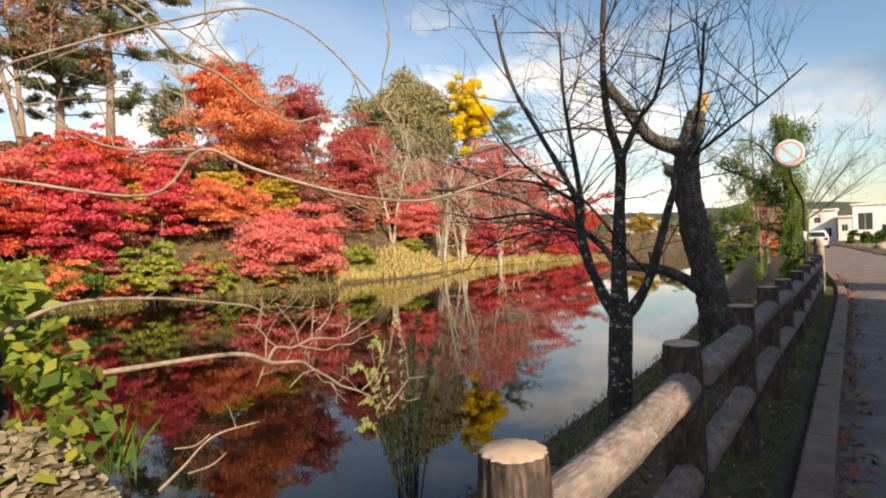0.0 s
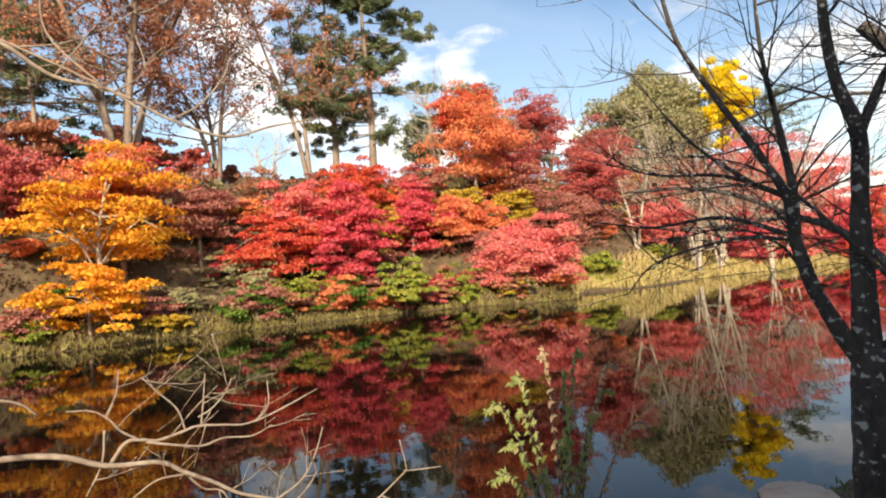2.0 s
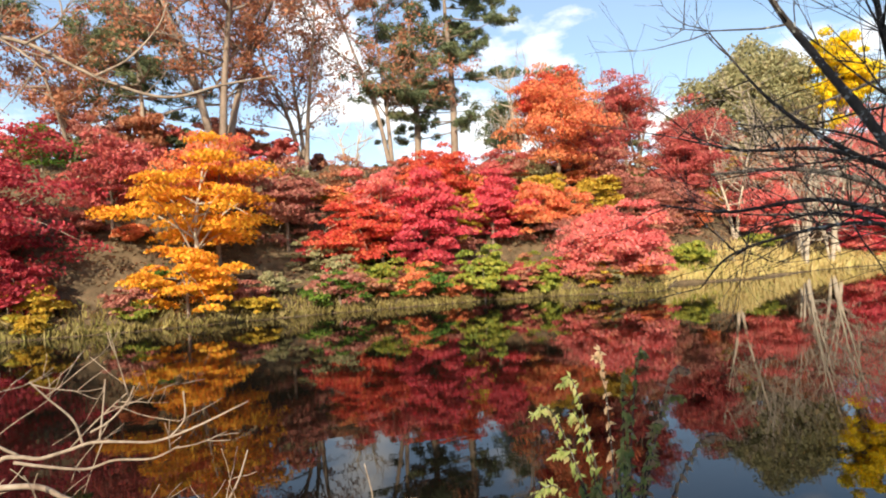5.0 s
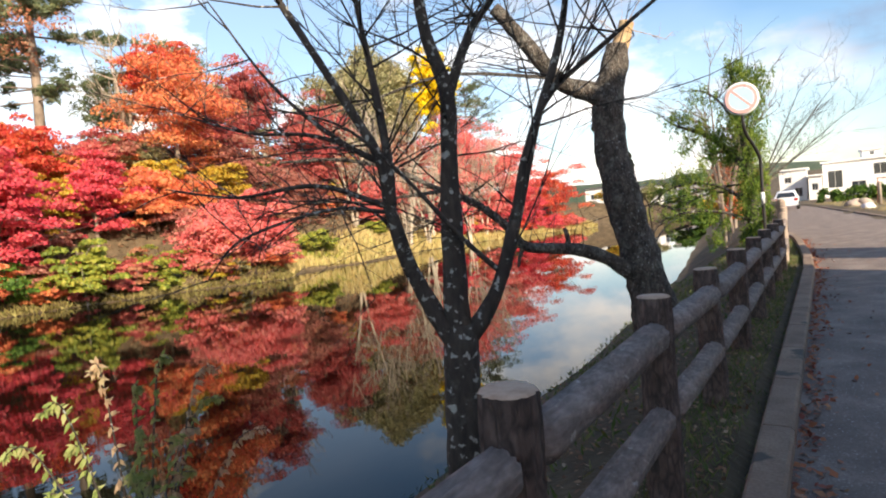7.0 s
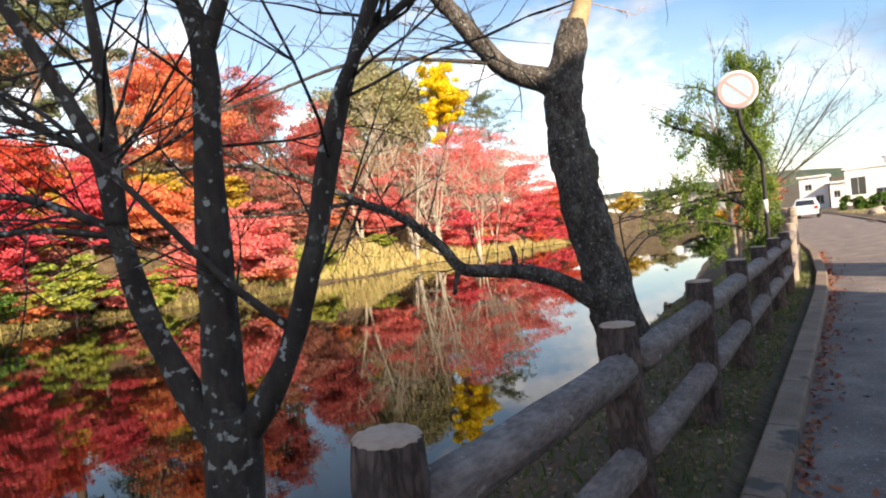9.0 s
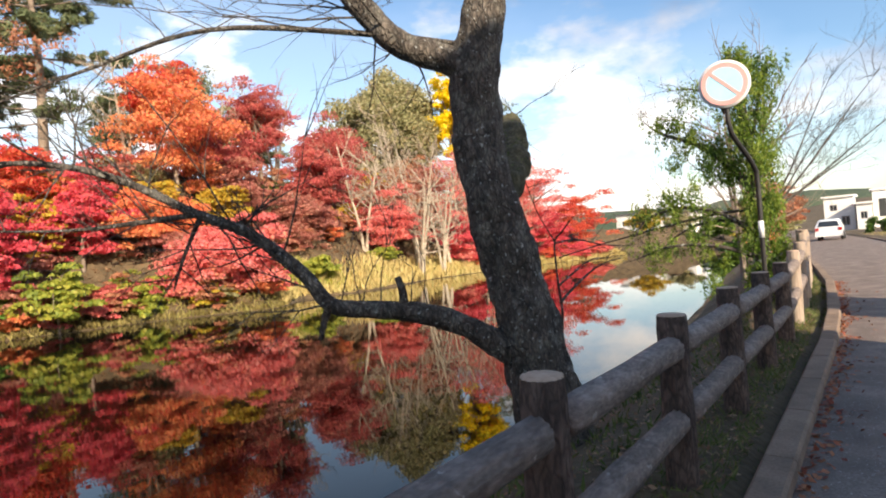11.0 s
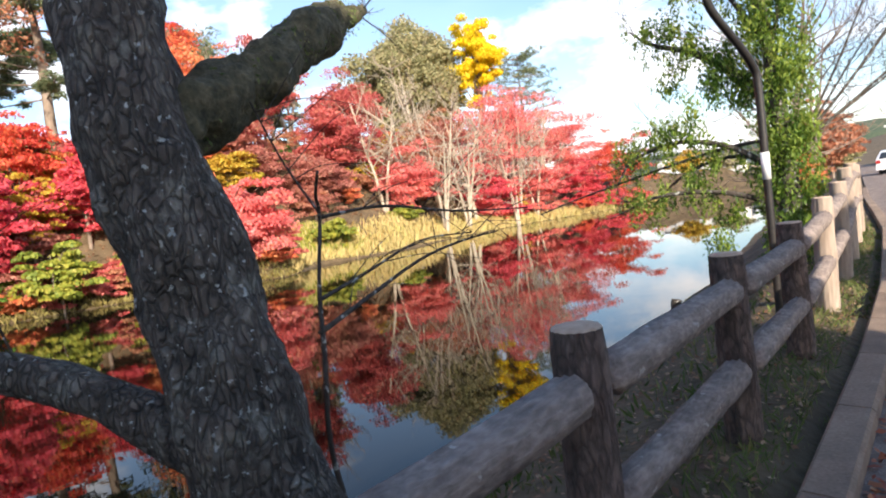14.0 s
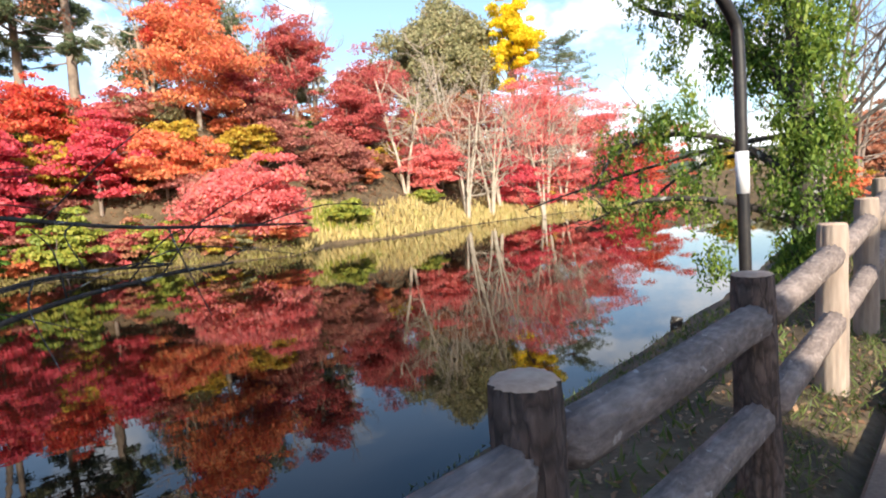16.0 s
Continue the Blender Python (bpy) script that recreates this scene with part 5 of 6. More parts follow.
leafy_tree("broadleaf_tree", "brown-green tree rising behind the slope", "tree", -60, 40, 12, 22, 5, OLIVE, 83, 4000, 0.26)

# thicket behind the ridge
trng = random.Random(303)
for k in range(26):
    y = -44 + k * 2.5 + trng.uniform(-0.8, 0.8)
    x = trng.uniform(-66, -57)
    leaf, word = ((RUSSET, "russet"), (DARKRED, "dark red"), (PINE, "dark evergreen"), (MAROON, "brown-maroon"))[k % 4]
    tall = trng.uniform(3.4, 6.4) if y < -3 else trng.uniform(1.6, 3.6)
    gz = height(x, y)
    leafy_tree("broadleaf_tree", f"{word} tree in the thicket behind the ridge", "tree", x, y, gz + 0.4, gz + tall, tall * 0.55, leaf, 500 + k, 1900, 0.2, group="thicket behind the ridge", count=24, flat=0.4)

# shrubs along the waterline and up the slope
SHRUBS = "shrubs on the far slope"
leafy_tree("shrub", "yellow-green shrub at the water's edge", "shrub", -37.8, 11.2, -1.4, 2.7, 2.3, LIME, 91, 3200, 0.17, group=SHRUBS, count=40)
leafy_tree("shrub", "yellow-green shrub at the water's edge", "shrub", -37.6, 16.0, -1.5, 1.2, 1.9, LIME, 92, 2400, 0.17, group=SHRUBS, count=30)
leafy_tree("shrub", "yellow-leaved shrub on a straw bank", "shrub", -38.8, 31.5, -0.8, 2.0, 2.2, LIME, 93, 2600, 0.17, group=SHRUBS, count=36)
leafy_tree("shrub", "yellow-leaved shrub on a straw bank", "shrub", -41.5, 43.0, -0.6, 2.6, 2.0, LIME, 94, 2200, 0.17, group=SHRUBS, count=30)
srng = random.Random(77)
for k in range(165):
    y = srng.uniform(-36, 70)
    s = srng.uniform(1.0, 15.0)
    x = far_shore(y) - s
    if 24 < y < 62 and s < 6:
        continue
    if y < -4 and srng.random() < 0.45:
        continue
    leaf = srng.choice((OCHRE, MAROON, GREEN, MAROON, MAROON, DARKRED, ORANGE, OLIVE, RUSSET, CRIMSON)) if s > 3 else srng.choice((LIME, OCHRE, GREEN, OLIVE, MAROON))
    tall = srng.uniform(1.6, 4.2) if s > 3 else srng.uniform(0.9, 2.0)
    gz = height(x, y)
    word = {OCHRE.name: "ochre", MAROON.name: "brown-maroon", GREEN.name: "dark green", LIME.name: "yellow-green", DARKRED.name: "dark red", ORANGE.name: "orange", OLIVE.name: "olive", RUSSET.name: "russet", CRIMSON.name: "crimson"}[leaf.name]
    leafy_tree("shrub", f"{word} shrub on the far slope", "shrub", x, y, gz + 0.1, gz + tall, tall * srng.uniform(0.6, 0.95), leaf, 200 + k, 1100, 0.13, group=SHRUBS, count=26)


krng = random.Random(99)
for k in range(70):
    y = krng.uniform(-36, 24) if k < 58 else krng.uniform(58, 92)
    x = far_shore(y) - krng.uniform(0.5, 2.2)
    leaf = krng.choice((CRIMSON, PINKRED, MAROON, LIME, OCHRE, GREEN, DARKRED, ORANGE, RUSSET, MAROON)) if k < 58 else krng.choice((PINKRED, CRIMSON, SCARLET))
    if y < -3:
        leaf = (LIME, OCHRE, GREEN, RUSSET, MAROON)[k % 5]
        if k % 3:
            continue
    word = {CRIMSON.name: "crimson", PINKRED.name: "pinkish red", SCARLET.name: "scarlet", MAROON.name: "brown-maroon", LIME.name: "yellow-green", OCHRE.name: "ochre", GREEN.name: "dark green", DARKRED.name: "dark red", ORANGE.name: "orange", RUSSET.name: "russet"}[leaf.name]
    tall, gz = krng.uniform(1.3, 3.0), height(x, y)
    leafy_tree("shrub", f"{word} shrub hanging over the waterline", "shrub", x, y, gz + 0.05, gz + tall, tall * krng.uniform(0.7, 1.1), leaf, 400 + k, 1300, 0.13, group="shrubs along the waterline", count=26)


def tufts(name, label, spots, size, material, seed, lean=0.5, aspect=0.12):
    """Standing blades at the spots (rows of x, y, z)."""
    nr = np.random.default_rng(seed)
    at = np.asarray(spots, float)
    n = len(at)
    up = np.stack([nr.normal(size=n) * lean, nr.normal(size=n) * lean, np.ones(n)], 1)
    ln = size * nr.uniform(0.5, 1.3, n)
    at = at + up / np.linalg.norm(up, axis=1, keepdims=True) * ln[:, None] * 0.85
    ob = new(name, cards(name, at, nr.normal(size=(n, 3)) * np.array([1, 1, 0.2]), ln, material, nr, aspect, up, 0.25))
    return tagged(ob, label, "grass" if "grass" in name else "leaves", kind="stuff")


def litter(name, label, spots, size, material, seed):
    nr = np.random.default_rng(seed)
    at = np.asarray(spots, float)
    n = len(at)
    at[:, 2] += nr.uniform(0.004, 0.03, n)
    ob = new(name, cards(name, at, nr.normal(size=(n, 3)) * 0.35 + np.array([0, 0, 1.0]), size * nr.uniform(0.5, 1.3, n), material, nr, 0.6, None, 0.3))
    return tagged(ob, label, "leaves", kind="stuff")


nr = np.random.default_rng(4)
spots = []
while len(spots) < 13000:
    y = nr.uniform(24.5, 92)
    x = far_shore(y) - nr.uniform(0.0, 4.6 if y < 62 else 1.6) * nr.random() ** 0.7
    spots.append((x, y, height(x, y)))
tufts("straw_grass", "pale dry straw grass on the far bank", spots, 0.42, STRAW, 5, 0.35, 0.16)
spots = []
while len(spots) < 9000:
    y = nr.uniform(-38, 26)
    x = far_shore(y) - nr.uniform(0.0, 3.4) * nr.random()
    spots.append((x, y, height(x, y)))
tufts("bank_grass", "dull yellowing grass along the far waterline", spots, 0.24, DULLGRASS, 6, 0.6, 0.2)
spots = []
while len(spots) < 36000:
    y = nr.uniform(-38, 70)
    x = far_shore(y) - nr.uniform(1.0, 18)
    spots.append((x, y, height(x, y)))
litter("slope_leaves", "fallen brown leaves on the far slope", spots, 0.17, LITTER, 7)

spots = []
while len(spots) < 3000:
    y = nr.normal(30.0, 2.0)
    x = far_shore(y) - nr.uniform(0.6, 4.6)
    spots.append((x, y, height(x, y)))
tufts("hump_grass", "yellow-green grass on a rounded hump of the far bank", spots, 0.34, LIME, 15, 0.4, 0.18)
spots = []
while len(spots) < 7000:
    y = nr.uniform(26, 62)
    x = near_kerb(y) + 4.5 + nr.uniform(0, 13)
    spots.append((x, y, height(x, y)))
tufts("park_grass", "short straw-coloured grass of the park", spots, 0.05, STRAW, 16, 0.6, 0.3)

# ---------------------------------------------------------------- ivy-covered tree by the fence
I = (-0.85, 10.5, 0.0)
ivy = thing("ivy_tree", "ivy-smothered tree with bare outer branches by the fence", "tree", (-0.85, 10.5, height(-0.85, 10.5) - 0.1))
iz = height(-0.85, 10.5) - 0.1
pr = random.Random(31)
g = Geo()
limb(g, [(0, 0, -0.2), (0.02, 0.0, 1.2 - iz), (-0.05, 0.05, 2.6 - iz), (-0.15, 0.0, 3.8 - iz), (-0.3, 0.1, 4.8 - iz)], 0.15, 0.05, 12, 6, 0.15)
part("trunk", g, BARK_DARK, ivy)
# inner pads: darker leaves stand for the shaded depth of the ivy
rows, inner = [], []
for _ in range(170):
    z, a = pr.uniform(0.2, 4.5), pr.uniform(0, 6.28)
    wide = float(np.interp(z, (0.2, 1.0, 2.6, 3.4, 4.5), (0.30, 0.42, 0.40, 0.46, 0.34)))
    rows.append((math.cos(a) * wide * pr.uniform(0.6, 1.05), math.sin(a) * wide * pr.uniform(0.6, 1.05), z - iz, pr.uniform(0.07, 0.17)))
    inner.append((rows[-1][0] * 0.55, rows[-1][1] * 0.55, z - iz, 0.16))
for cx, cy, cz, r, n in ((-1.25, -0.3, 2.15, 0.36, 16), (-1.75, 0.1, 2.05, 0.30, 12), (-2.25, 0.2, 1.85, 0.26, 10), (-1.05, -0.2, 1.35, 0.26, 9), (-1.6, 0.0, 1.0, 0.18, 4), (-0.7, -0.2, 0.85, 0.26, 8), (-0.6, 0.1, 3.0, 0.30, 12), (-1.05, 0.2, 3.35, 0.30, 12), (-1.55, 0.2, 3.65, 0.28, 10), (-1.5, 0.3, 2.9, 0.24, 8), (-0.2, 0.0, 4.7, 0.30, 12), (0.35, 0.1, 4.35, 0.28, 10), (-0.8, -0.3, 0.35, 0.24, 6)):
    for _ in range(n):
        d = Vector((pr.gauss(0, 1), pr.gauss(0, 1), pr.gauss(0, 1))).normalized() * r * pr.uniform(0.3, 1.1)
        rows.append((cx + d.x * 1.2, cy + d.y * 1.2, cz + d.z - iz, pr.uniform(0.05, 0.14)))
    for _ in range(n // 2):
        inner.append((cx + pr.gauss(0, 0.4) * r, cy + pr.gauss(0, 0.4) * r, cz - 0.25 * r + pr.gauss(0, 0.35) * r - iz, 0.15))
# dense dark pads for the shaded hollow beside the column
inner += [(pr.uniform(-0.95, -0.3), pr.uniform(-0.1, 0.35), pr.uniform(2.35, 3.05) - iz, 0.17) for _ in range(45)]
for pts, thick in (
    ([(0, 0, 1.2), (-0.6, -0.1, 1.7), (-1.3, -0.2, 1.9), (-2.0, -0.2, 1.75), (-2.3, -0.2, 1.4)], 0.05),
    ([(0, 0, 2.0), (-0.5, 0.2, 2.7), (-1.1, 0.3, 3.2), (-1.7, 0.3, 3.5), (-2.0, 0.3, 3.75)], 0.09),
    ([(-0.1, 0, 3.0), (-0.5, -0.1, 3.8), (-0.9, 0.0, 4.2), (-1.3, 0.0, 4.3)], 0.04),
    ([(0, 0, 0.8), (-0.7, -0.4, 1.1), (-1.5, -0.6, 1.15), (-2.1, -0.7, 0.95)], 0.045),
    ([(-0.1, 0, 2.6), (0.1, 0.1, 3.6), (0.3, 0.1, 4.4)], 0.04),
    ([(0, 0, 1.4), (-0.8, 0.5, 1.6), (-1.6, 0.7, 1.4), (-2.2, 0.7, 0.9)], 0.04),
    ([(0, 0, 1.75), (-0.8, 0.2, 1.72), (-1.65, 0.4, 1.6), (-2.8, 0.9, 1.42), (-4.0, 1.45, 1.22), (-5.15, 2.0, 1.0)], 0.03),
):
    g = Geo()
    pts = [(a, b, z - iz) for a, b, z in pts]
    c = limb(g, pts, thick, 0.012, 8, 6, 0.1)
    for k in range(9 if thick > 0.031 else 4):
        twigs(g, c[pr.randint(4, len(c) - 1)], (pr.uniform(-1, 0.2), pr.uniform(-0.6, 0.6), pr.uniform(-0.4, 0.8)), pr.uniform(0.4, 0.9), 0.008, 2, pr, 0.5, 0.1, 3)
    part("branch", g, BARK_DARK, ivy)
    for p in c[5:] if thick > 0.031 else []:
        for _ in range(2):
            rows.append((p[0] + pr.uniform(-0.2, 0.2), p[1] + pr.uniform(-0.25, 0.25), p[2] + pr.uniform(-0.35, 0.12), pr.uniform(0.04, 0.12)))
part("ivy", crown("ivy", rows, 22000, 0.036, IVY, 32, 2.1, 0.2, 0.36, True), None, ivy, "glossy green ivy")
part("inner_ivy", crown("inner_ivy", inner, 10000, 0.036, GREEN, 33, 1.4, 0.1, 0.4, True), None, ivy, "inner ivy of dark green leaves, put in as shade")
for k, (dx, dz) in enumerate(((1.5, 1.6), (1.9, 2.2), (1.2, 2.4), (2.3, 1.5), (1.7, 0.9), (0.9, 1.2))):
    g = Geo()
    c = limb(g, [(0.1, 0.4, 1.6 - iz), (0.1 + dx * 0.35, 0.8, 1.8 + dz * 0.3 - iz), (0.1 + dx * 0.7, 1.2, 1.9 + dz * 0.7 - iz), (0.1 + dx, 1.5, 2.0 + dz - iz)], 0.022, 0.004, 7, 6)
    for j in range(12):
        twigs(g, c[pr.randint(5, len(c) - 1)], (pr.uniform(-0.4, 1), pr.uniform(-0.3, 0.8), pr.uniform(-0.1, 1)), pr.uniform(0.4, 1.0), 0.006, 2, pr, 0.45, 0.2, 4)
    part("branch", g, BARK_DARK, ivy, "bare brown outer branch")

# dark stump at the near waterline
stump = thing("tree_stump", "dark wet stump leaning at the near waterline", "stump", (-4.03, 14.54, WATER_Z - 0.1))
g = Geo()
limb(g, [(0, 0, -0.1), (0.0, 0.02, 0.15), (0.03, 0.05, 0.36)], 0.13, 0.11, 14, 5, 0.25)
part("trunk", g, BARK_DARK, stump)

# ---------------------------------------------------------------- bank, verge and road litter
spots = []
while len(spots) < 12000:
    y = nr.uniform(-10, 14)
    x = nr.uniform(near_kerb(y) - 0.72, near_kerb(y) - 0.17)
    spots.append((x, y, height(x, y)))
tufts("verge_grass", "short patchy grass under the fence", spots, 0.04, GRASS, 9, 0.8, 0.10)
spots = []
while len(spots) < 9000:
    y = nr.uniform(-9, 16)
    x = nr.uniform(near_shore(y) + 0.05, -0.25)
    spots.append((x, y, height(x, y)))
tufts("bank_weeds", "low dark weeds on the near bank", spots, 0.05, GRASS, 10, 0.8, 0.2)
spots = []
while len(spots) < 8000:
    y = nr.uniform(-10, 14)
    x = near_kerb(y) - 0.17 - abs(nr.normal()) * 0.9
    if x > near_shore(y):
        spots.append((x, y, height(x, y)))
litter("fallen_leaves", "dry brown fallen leaves on the verge", spots, 0.021, LITTER, 11)
spots = []
while len(spots) < 1500:
    y = nr.uniform(-6, 14)
    x = near_kerb(y) + 0.02 + abs(nr.normal()) * 0.09 * (0.4 + 0.9 * abs(math.sin(y * 1.7)))
    spots.append((x, y, 0.0))
for k in range(220):
    y = nr.uniform(-5, 12)
    spots.append((near_kerb(y) + nr.uniform(0.05, 1.8), y, 0.006))
litter("gutter_leaves", "dark red leaves blown against the kerb", spots, 0.026, REDLITTER, 12)

# leafy knoll at the bank's edge
spots = []
while len(spots) < 11000:
    x, y = nr.uniform(-1.9, -0.65), nr.uniform(-8.7, -7.7)
    spots.append((x, y, height(x, y)))
litter("knoll_leaves", "pale dry leaves heaped on the bank", spots, 0.025, PALELEAF, 13)
kb = (-1.22, -8.12)
kz = height(*kb)
knoll_bush = thing("broadleaf_bush", "glossy green broadleaf bush on the bank", "bush", (kb[0], kb[1], kz - 0.05))
for k in range(7):
    g = Geo()
    limb(g, [(0, 0, 0), (pr.uniform(-0.2, 0.2), pr.uniform(-0.3, 0.1), 0.2), (pr.uniform(-0.35, 0.15), pr.uniform(-0.4, 0.1), pr.uniform(0.3, 0.55))], 0.012, 0.004, 6, 4)
    part("stem", g, BARK_DARK, knoll_bush)
rows = [(pr.uniform(-0.4, 0.3), pr.uniform(-0.42, 0.16), pr.uniform(-0.02, 0.5), pr.uniform(0.05, 0.12)) for _ in range(90)]
part("leaves", crown("leaves", rows, 1100, 0.030, IVY, 35, 0.8, 0.5), None, knoll_bush)
part("young_leaves", crown("young_leaves", rows, 1900, 0.028, LIME, 36, 0.9, 0.6), None, knoll_bush, "bright yellow-green young leaves")
tuft = [(-0.98 + nr.normal() * 0.025, -7.9 + nr.normal() * 0.025, height(-1.02, -7.95)) for _ in range(34)]
tufts("grass_clump", "arching grass clump on the bank", tuft, 0.09, GREEN, 14, 0.7, 0.07)

# ---------------------------------------------------------------- far end of the road: houses, park, car
def house(name, label, x0, y0, x1, y1, z0, z1, windows, wall_m=WHITE, roof_over=0.25, parapet=True, doors=()):
    """A flat-roofed house whose front faces the road's start. windows: rows of x, z, width, height on the front."""
    top = thing(name, label, "house", ((x0 + x1) / 2, y0, z0))
    cx = (x0 + x1) / 2
    g = Geo()
    xs_ = sorted({x0, x1, *[w[0] - w[2] / 2 for w in windows], *[w[0] + w[2] / 2 for w in windows]})
    zs_ = sorted({z0, z1, *[w[1] - w[3] / 2 for w in windows], *[w[1] + w[3] / 2 for w in windows]})
    for a, b in zip(xs_, xs_[1:]):
        for c, d in zip(zs_, zs_[1:]):
            mx_, mz = (a + b) / 2, (c + d) / 2
            if not any(abs(mx_ - w[0]) < w[2] / 2 and abs(mz - w[1]) < w[3] / 2 for w in windows):
                g.box(a - cx, 0, c - z0, b - cx, 0.2, d - z0)
    g.box(x0 - cx, 0.2, 0, x0 - cx + 0.2, y1 - y0, z1 - z0)
    g.box(x1 - cx - 0.2, 0.2, 0, x1 - cx, y1 - y0, z1 - z0)
    g.box(x0 - cx + 0.2, y1 - y0 - 0.2, 0, x1 - cx - 0.2, y1 - y0, z1 - z0)
    part("wall", g, wall_m, top, smooth=False)
    g = Geo()
    g.box(x0 - cx - roof_over, -roof_over, z1 - z0, x1 - cx + roof_over, y1 - y0 + roof_over, z1 - z0 + 0.22)
    part("roof", g, WHITE if parapet else ROOF, top, smooth=False)
    for wx, wz, ww, wh in windows:
        wparts = Geo()
        for a, c, b, d in ((-ww / 2, -wh / 2, -ww / 2 + 0.07, wh / 2), (ww / 2 - 0.07, -wh / 2, ww / 2, wh / 2), (-ww / 2 + 0.07, -wh / 2, ww / 2 - 0.07, -wh / 2 + 0.07), (-ww / 2 + 0.07, wh / 2 - 0.07, ww / 2 - 0.07, wh / 2), (-0.03, -wh / 2 + 0.07, 0.03, wh / 2 - 0.07)):
            wparts.box(a, 0.05, c, b, 0.12, d)
        fr = part("window", wparts, GREYWALL, top, "dark framed window", smooth=False)
        fr.location = (wx - cx, 0, wz - z0)
        g = Geo()
        g.box(-ww / 2 + 0.07, 0.085, -wh / 2 + 0.07, ww / 2 - 0.07, 0.10, wh / 2 - 0.07)
        part("pane", g, GLASS, fr, smooth=False)
    return top


TOWN = "buildings at the end of the road"
for h in (
    house("house", "white flat-roofed two-storey house with dark windows", 0.6, 90, 8.8, 99, 0.0, 4.9, ((2.0, 2.6, 1.7, 2.4), (7.0, 3.5, 1.5, 1.5), (4.6, 1.2, 1.6, 1.8))),
    house("house", "white upper block of a house", 5.2, 92, 7.4, 97, 4.9 + 0.24, 6.2, ((6.3, 5.7, 0.5, 0.5),)),
    house("house", "small white house beside the road", -4.4, 86, -1.2, 93, 0.0, 4.3, ((-3.4, 3.0, 0.8, 0.8), (-2.2, 1.3, 0.9, 1.2))),
    house("house", "low white house beside the road", -1.0, 84, 0.5, 92, 0.0, 3.2, ((-0.3, 1.8, 0.7, 0.9),)),
    house("house", "mint green gabled hall beyond the park", 10.4, 110, 22, 124, 0.0, 6.4, ((13, 4.0, 1.4, 1.2), (16, 4.0, 1.4, 1.2)), MINT, 0.4, False),
    house("house", "mint green tower block of the hall", 12.4, 112, 20, 120, 6.62, 9.2, ((15, 8, 1.4, 1.0),), MINT, 0.2, False),
    house("house", "long grey house beyond the hedge", 8.9, 92, 14.5, 100, 0.0, 3.6, ((10.2, 2.2, 1.3, 1.0), (12.6, 2.2, 1.3, 1.0)), GREYWALL, 0.35, False),
    house("house", "pale house across the end of the pond", -47, 128, -39, 136, 0.0, 6.5, ((-45, 4.5, 1.4, 1.2), (-42, 4.5, 1.4, 1.2), (-43, 1.6, 1.6, 1.4)), WHITE, 0.4, False),
    house("house", "pale house across the end of the pond", -36, 122, -29, 130, 0.0, 5.5, ((-34, 3.8, 1.4, 1.2), (-31, 3.8, 1.4, 1.2), (-32.5, 1.4, 1.6, 1.4)), WHITE, 0.4, False),
    house("house", "grey house across the end of the pond", -27, 126, -20, 134, 0.0, 5.0, ((-25, 3.5, 1.4, 1.2), (-22, 3.5, 1.4, 1.2), (-24, 1.3, 1.6, 1.4)), GREYWALL, 0.4, False),
):
    tagged(h, group=TOWN)

# arched white shelter
shelter = thing("park_shelter", "white arched shelter roof on round posts", "shelter", (9.6, 50, 0.08))
g = Geo()
n = 14
for i in range(n + 1):
    a = math.pi * i / n
    for yy in (0, 6):
        g.v += [(-2.2 * math.cos(a), yy, 2.35 + 1.0 * math.sin(a)), (-2.05 * math.cos(a), yy, 2.3 + 0.88 * math.sin(a))]
g.f = [q for i in range(n) for q in ((4 * i, 4 * i + 4, 4 * i + 6, 4 * i + 2), (4 * i + 1, 4 * i + 3, 4 * i + 7, 4 * i + 5), (4 * i, 4 * i + 1, 4 * i + 5, 4 * i + 4), (4 * i + 2, 4 * i + 6, 4 * i + 7, 4 * i + 3))]
part("roof", g, WHITE, shelter)
for dx in (-1.9, 1.9):
    for dy in (0.4, 5.6):
        g = Geo()
        g.tube([(dx, dy, -0.1), (dx, dy, 2.5)], [0.09, 0.09], 12)
        part("post", g, WHITE, shelter)

# swing frames
for k, (sx, sy) in enumerate(((4.7, 45.0), (6.7, 46.0))):
    sw = thing("swing_frame", "orange tubular swing frame in the park", "swing", (sx, sy, 0.1), "swing frames")
    for end in (-0.9, 0.9):
        for lean in (-0.35, 0.35):
            g = Geo()
            g.tube([(end, lean, -0.08), (end * 0.96, lean * 0.1, 1.75)], [0.035, 0.035], 8)
            part("leg", g, ORANGEPAINT, sw)
    g = Geo()
    g.tube([(-0.95, 0, 1.75), (0.95, 0, 1.75)], [0.035, 0.035], 8)
    part("top_bar", g, ORANGEPAINT, sw)
    for end in (-0.4, 0.4):
        g = Geo()
        for dx in (-0.18, 0.18):
            g.tube([(end + dx, 0, 0.45), (end + dx, 0, 1.74)], [0.008, 0.008], 5)
        ch = part("chain", g, SIGNBACK, sw)
        g = Geo()
        g.box(end - 0.22, -0.1, 0.42, end + 0.22, 0.1, 0.455)
        part("seat", g, RUBBER, sw, smooth=False)
for k, (sx, sy, tall) in enumerate(((4.2, 42, 1.9), (5.9, 44, 1.7), (3.6, 40, 1.5))):
    bol = thing("park_post", "pale wooden post in the park", "post", (sx, sy, 0.08), "park posts")
    g = Geo()
    g.tube([(0, 0, -0.05), (0, 0, tall * 0.97), (0, 0, tall)], [0.10, 0.095, 0.07], 12)
    part("shaft", g, PALEPOST, bol)
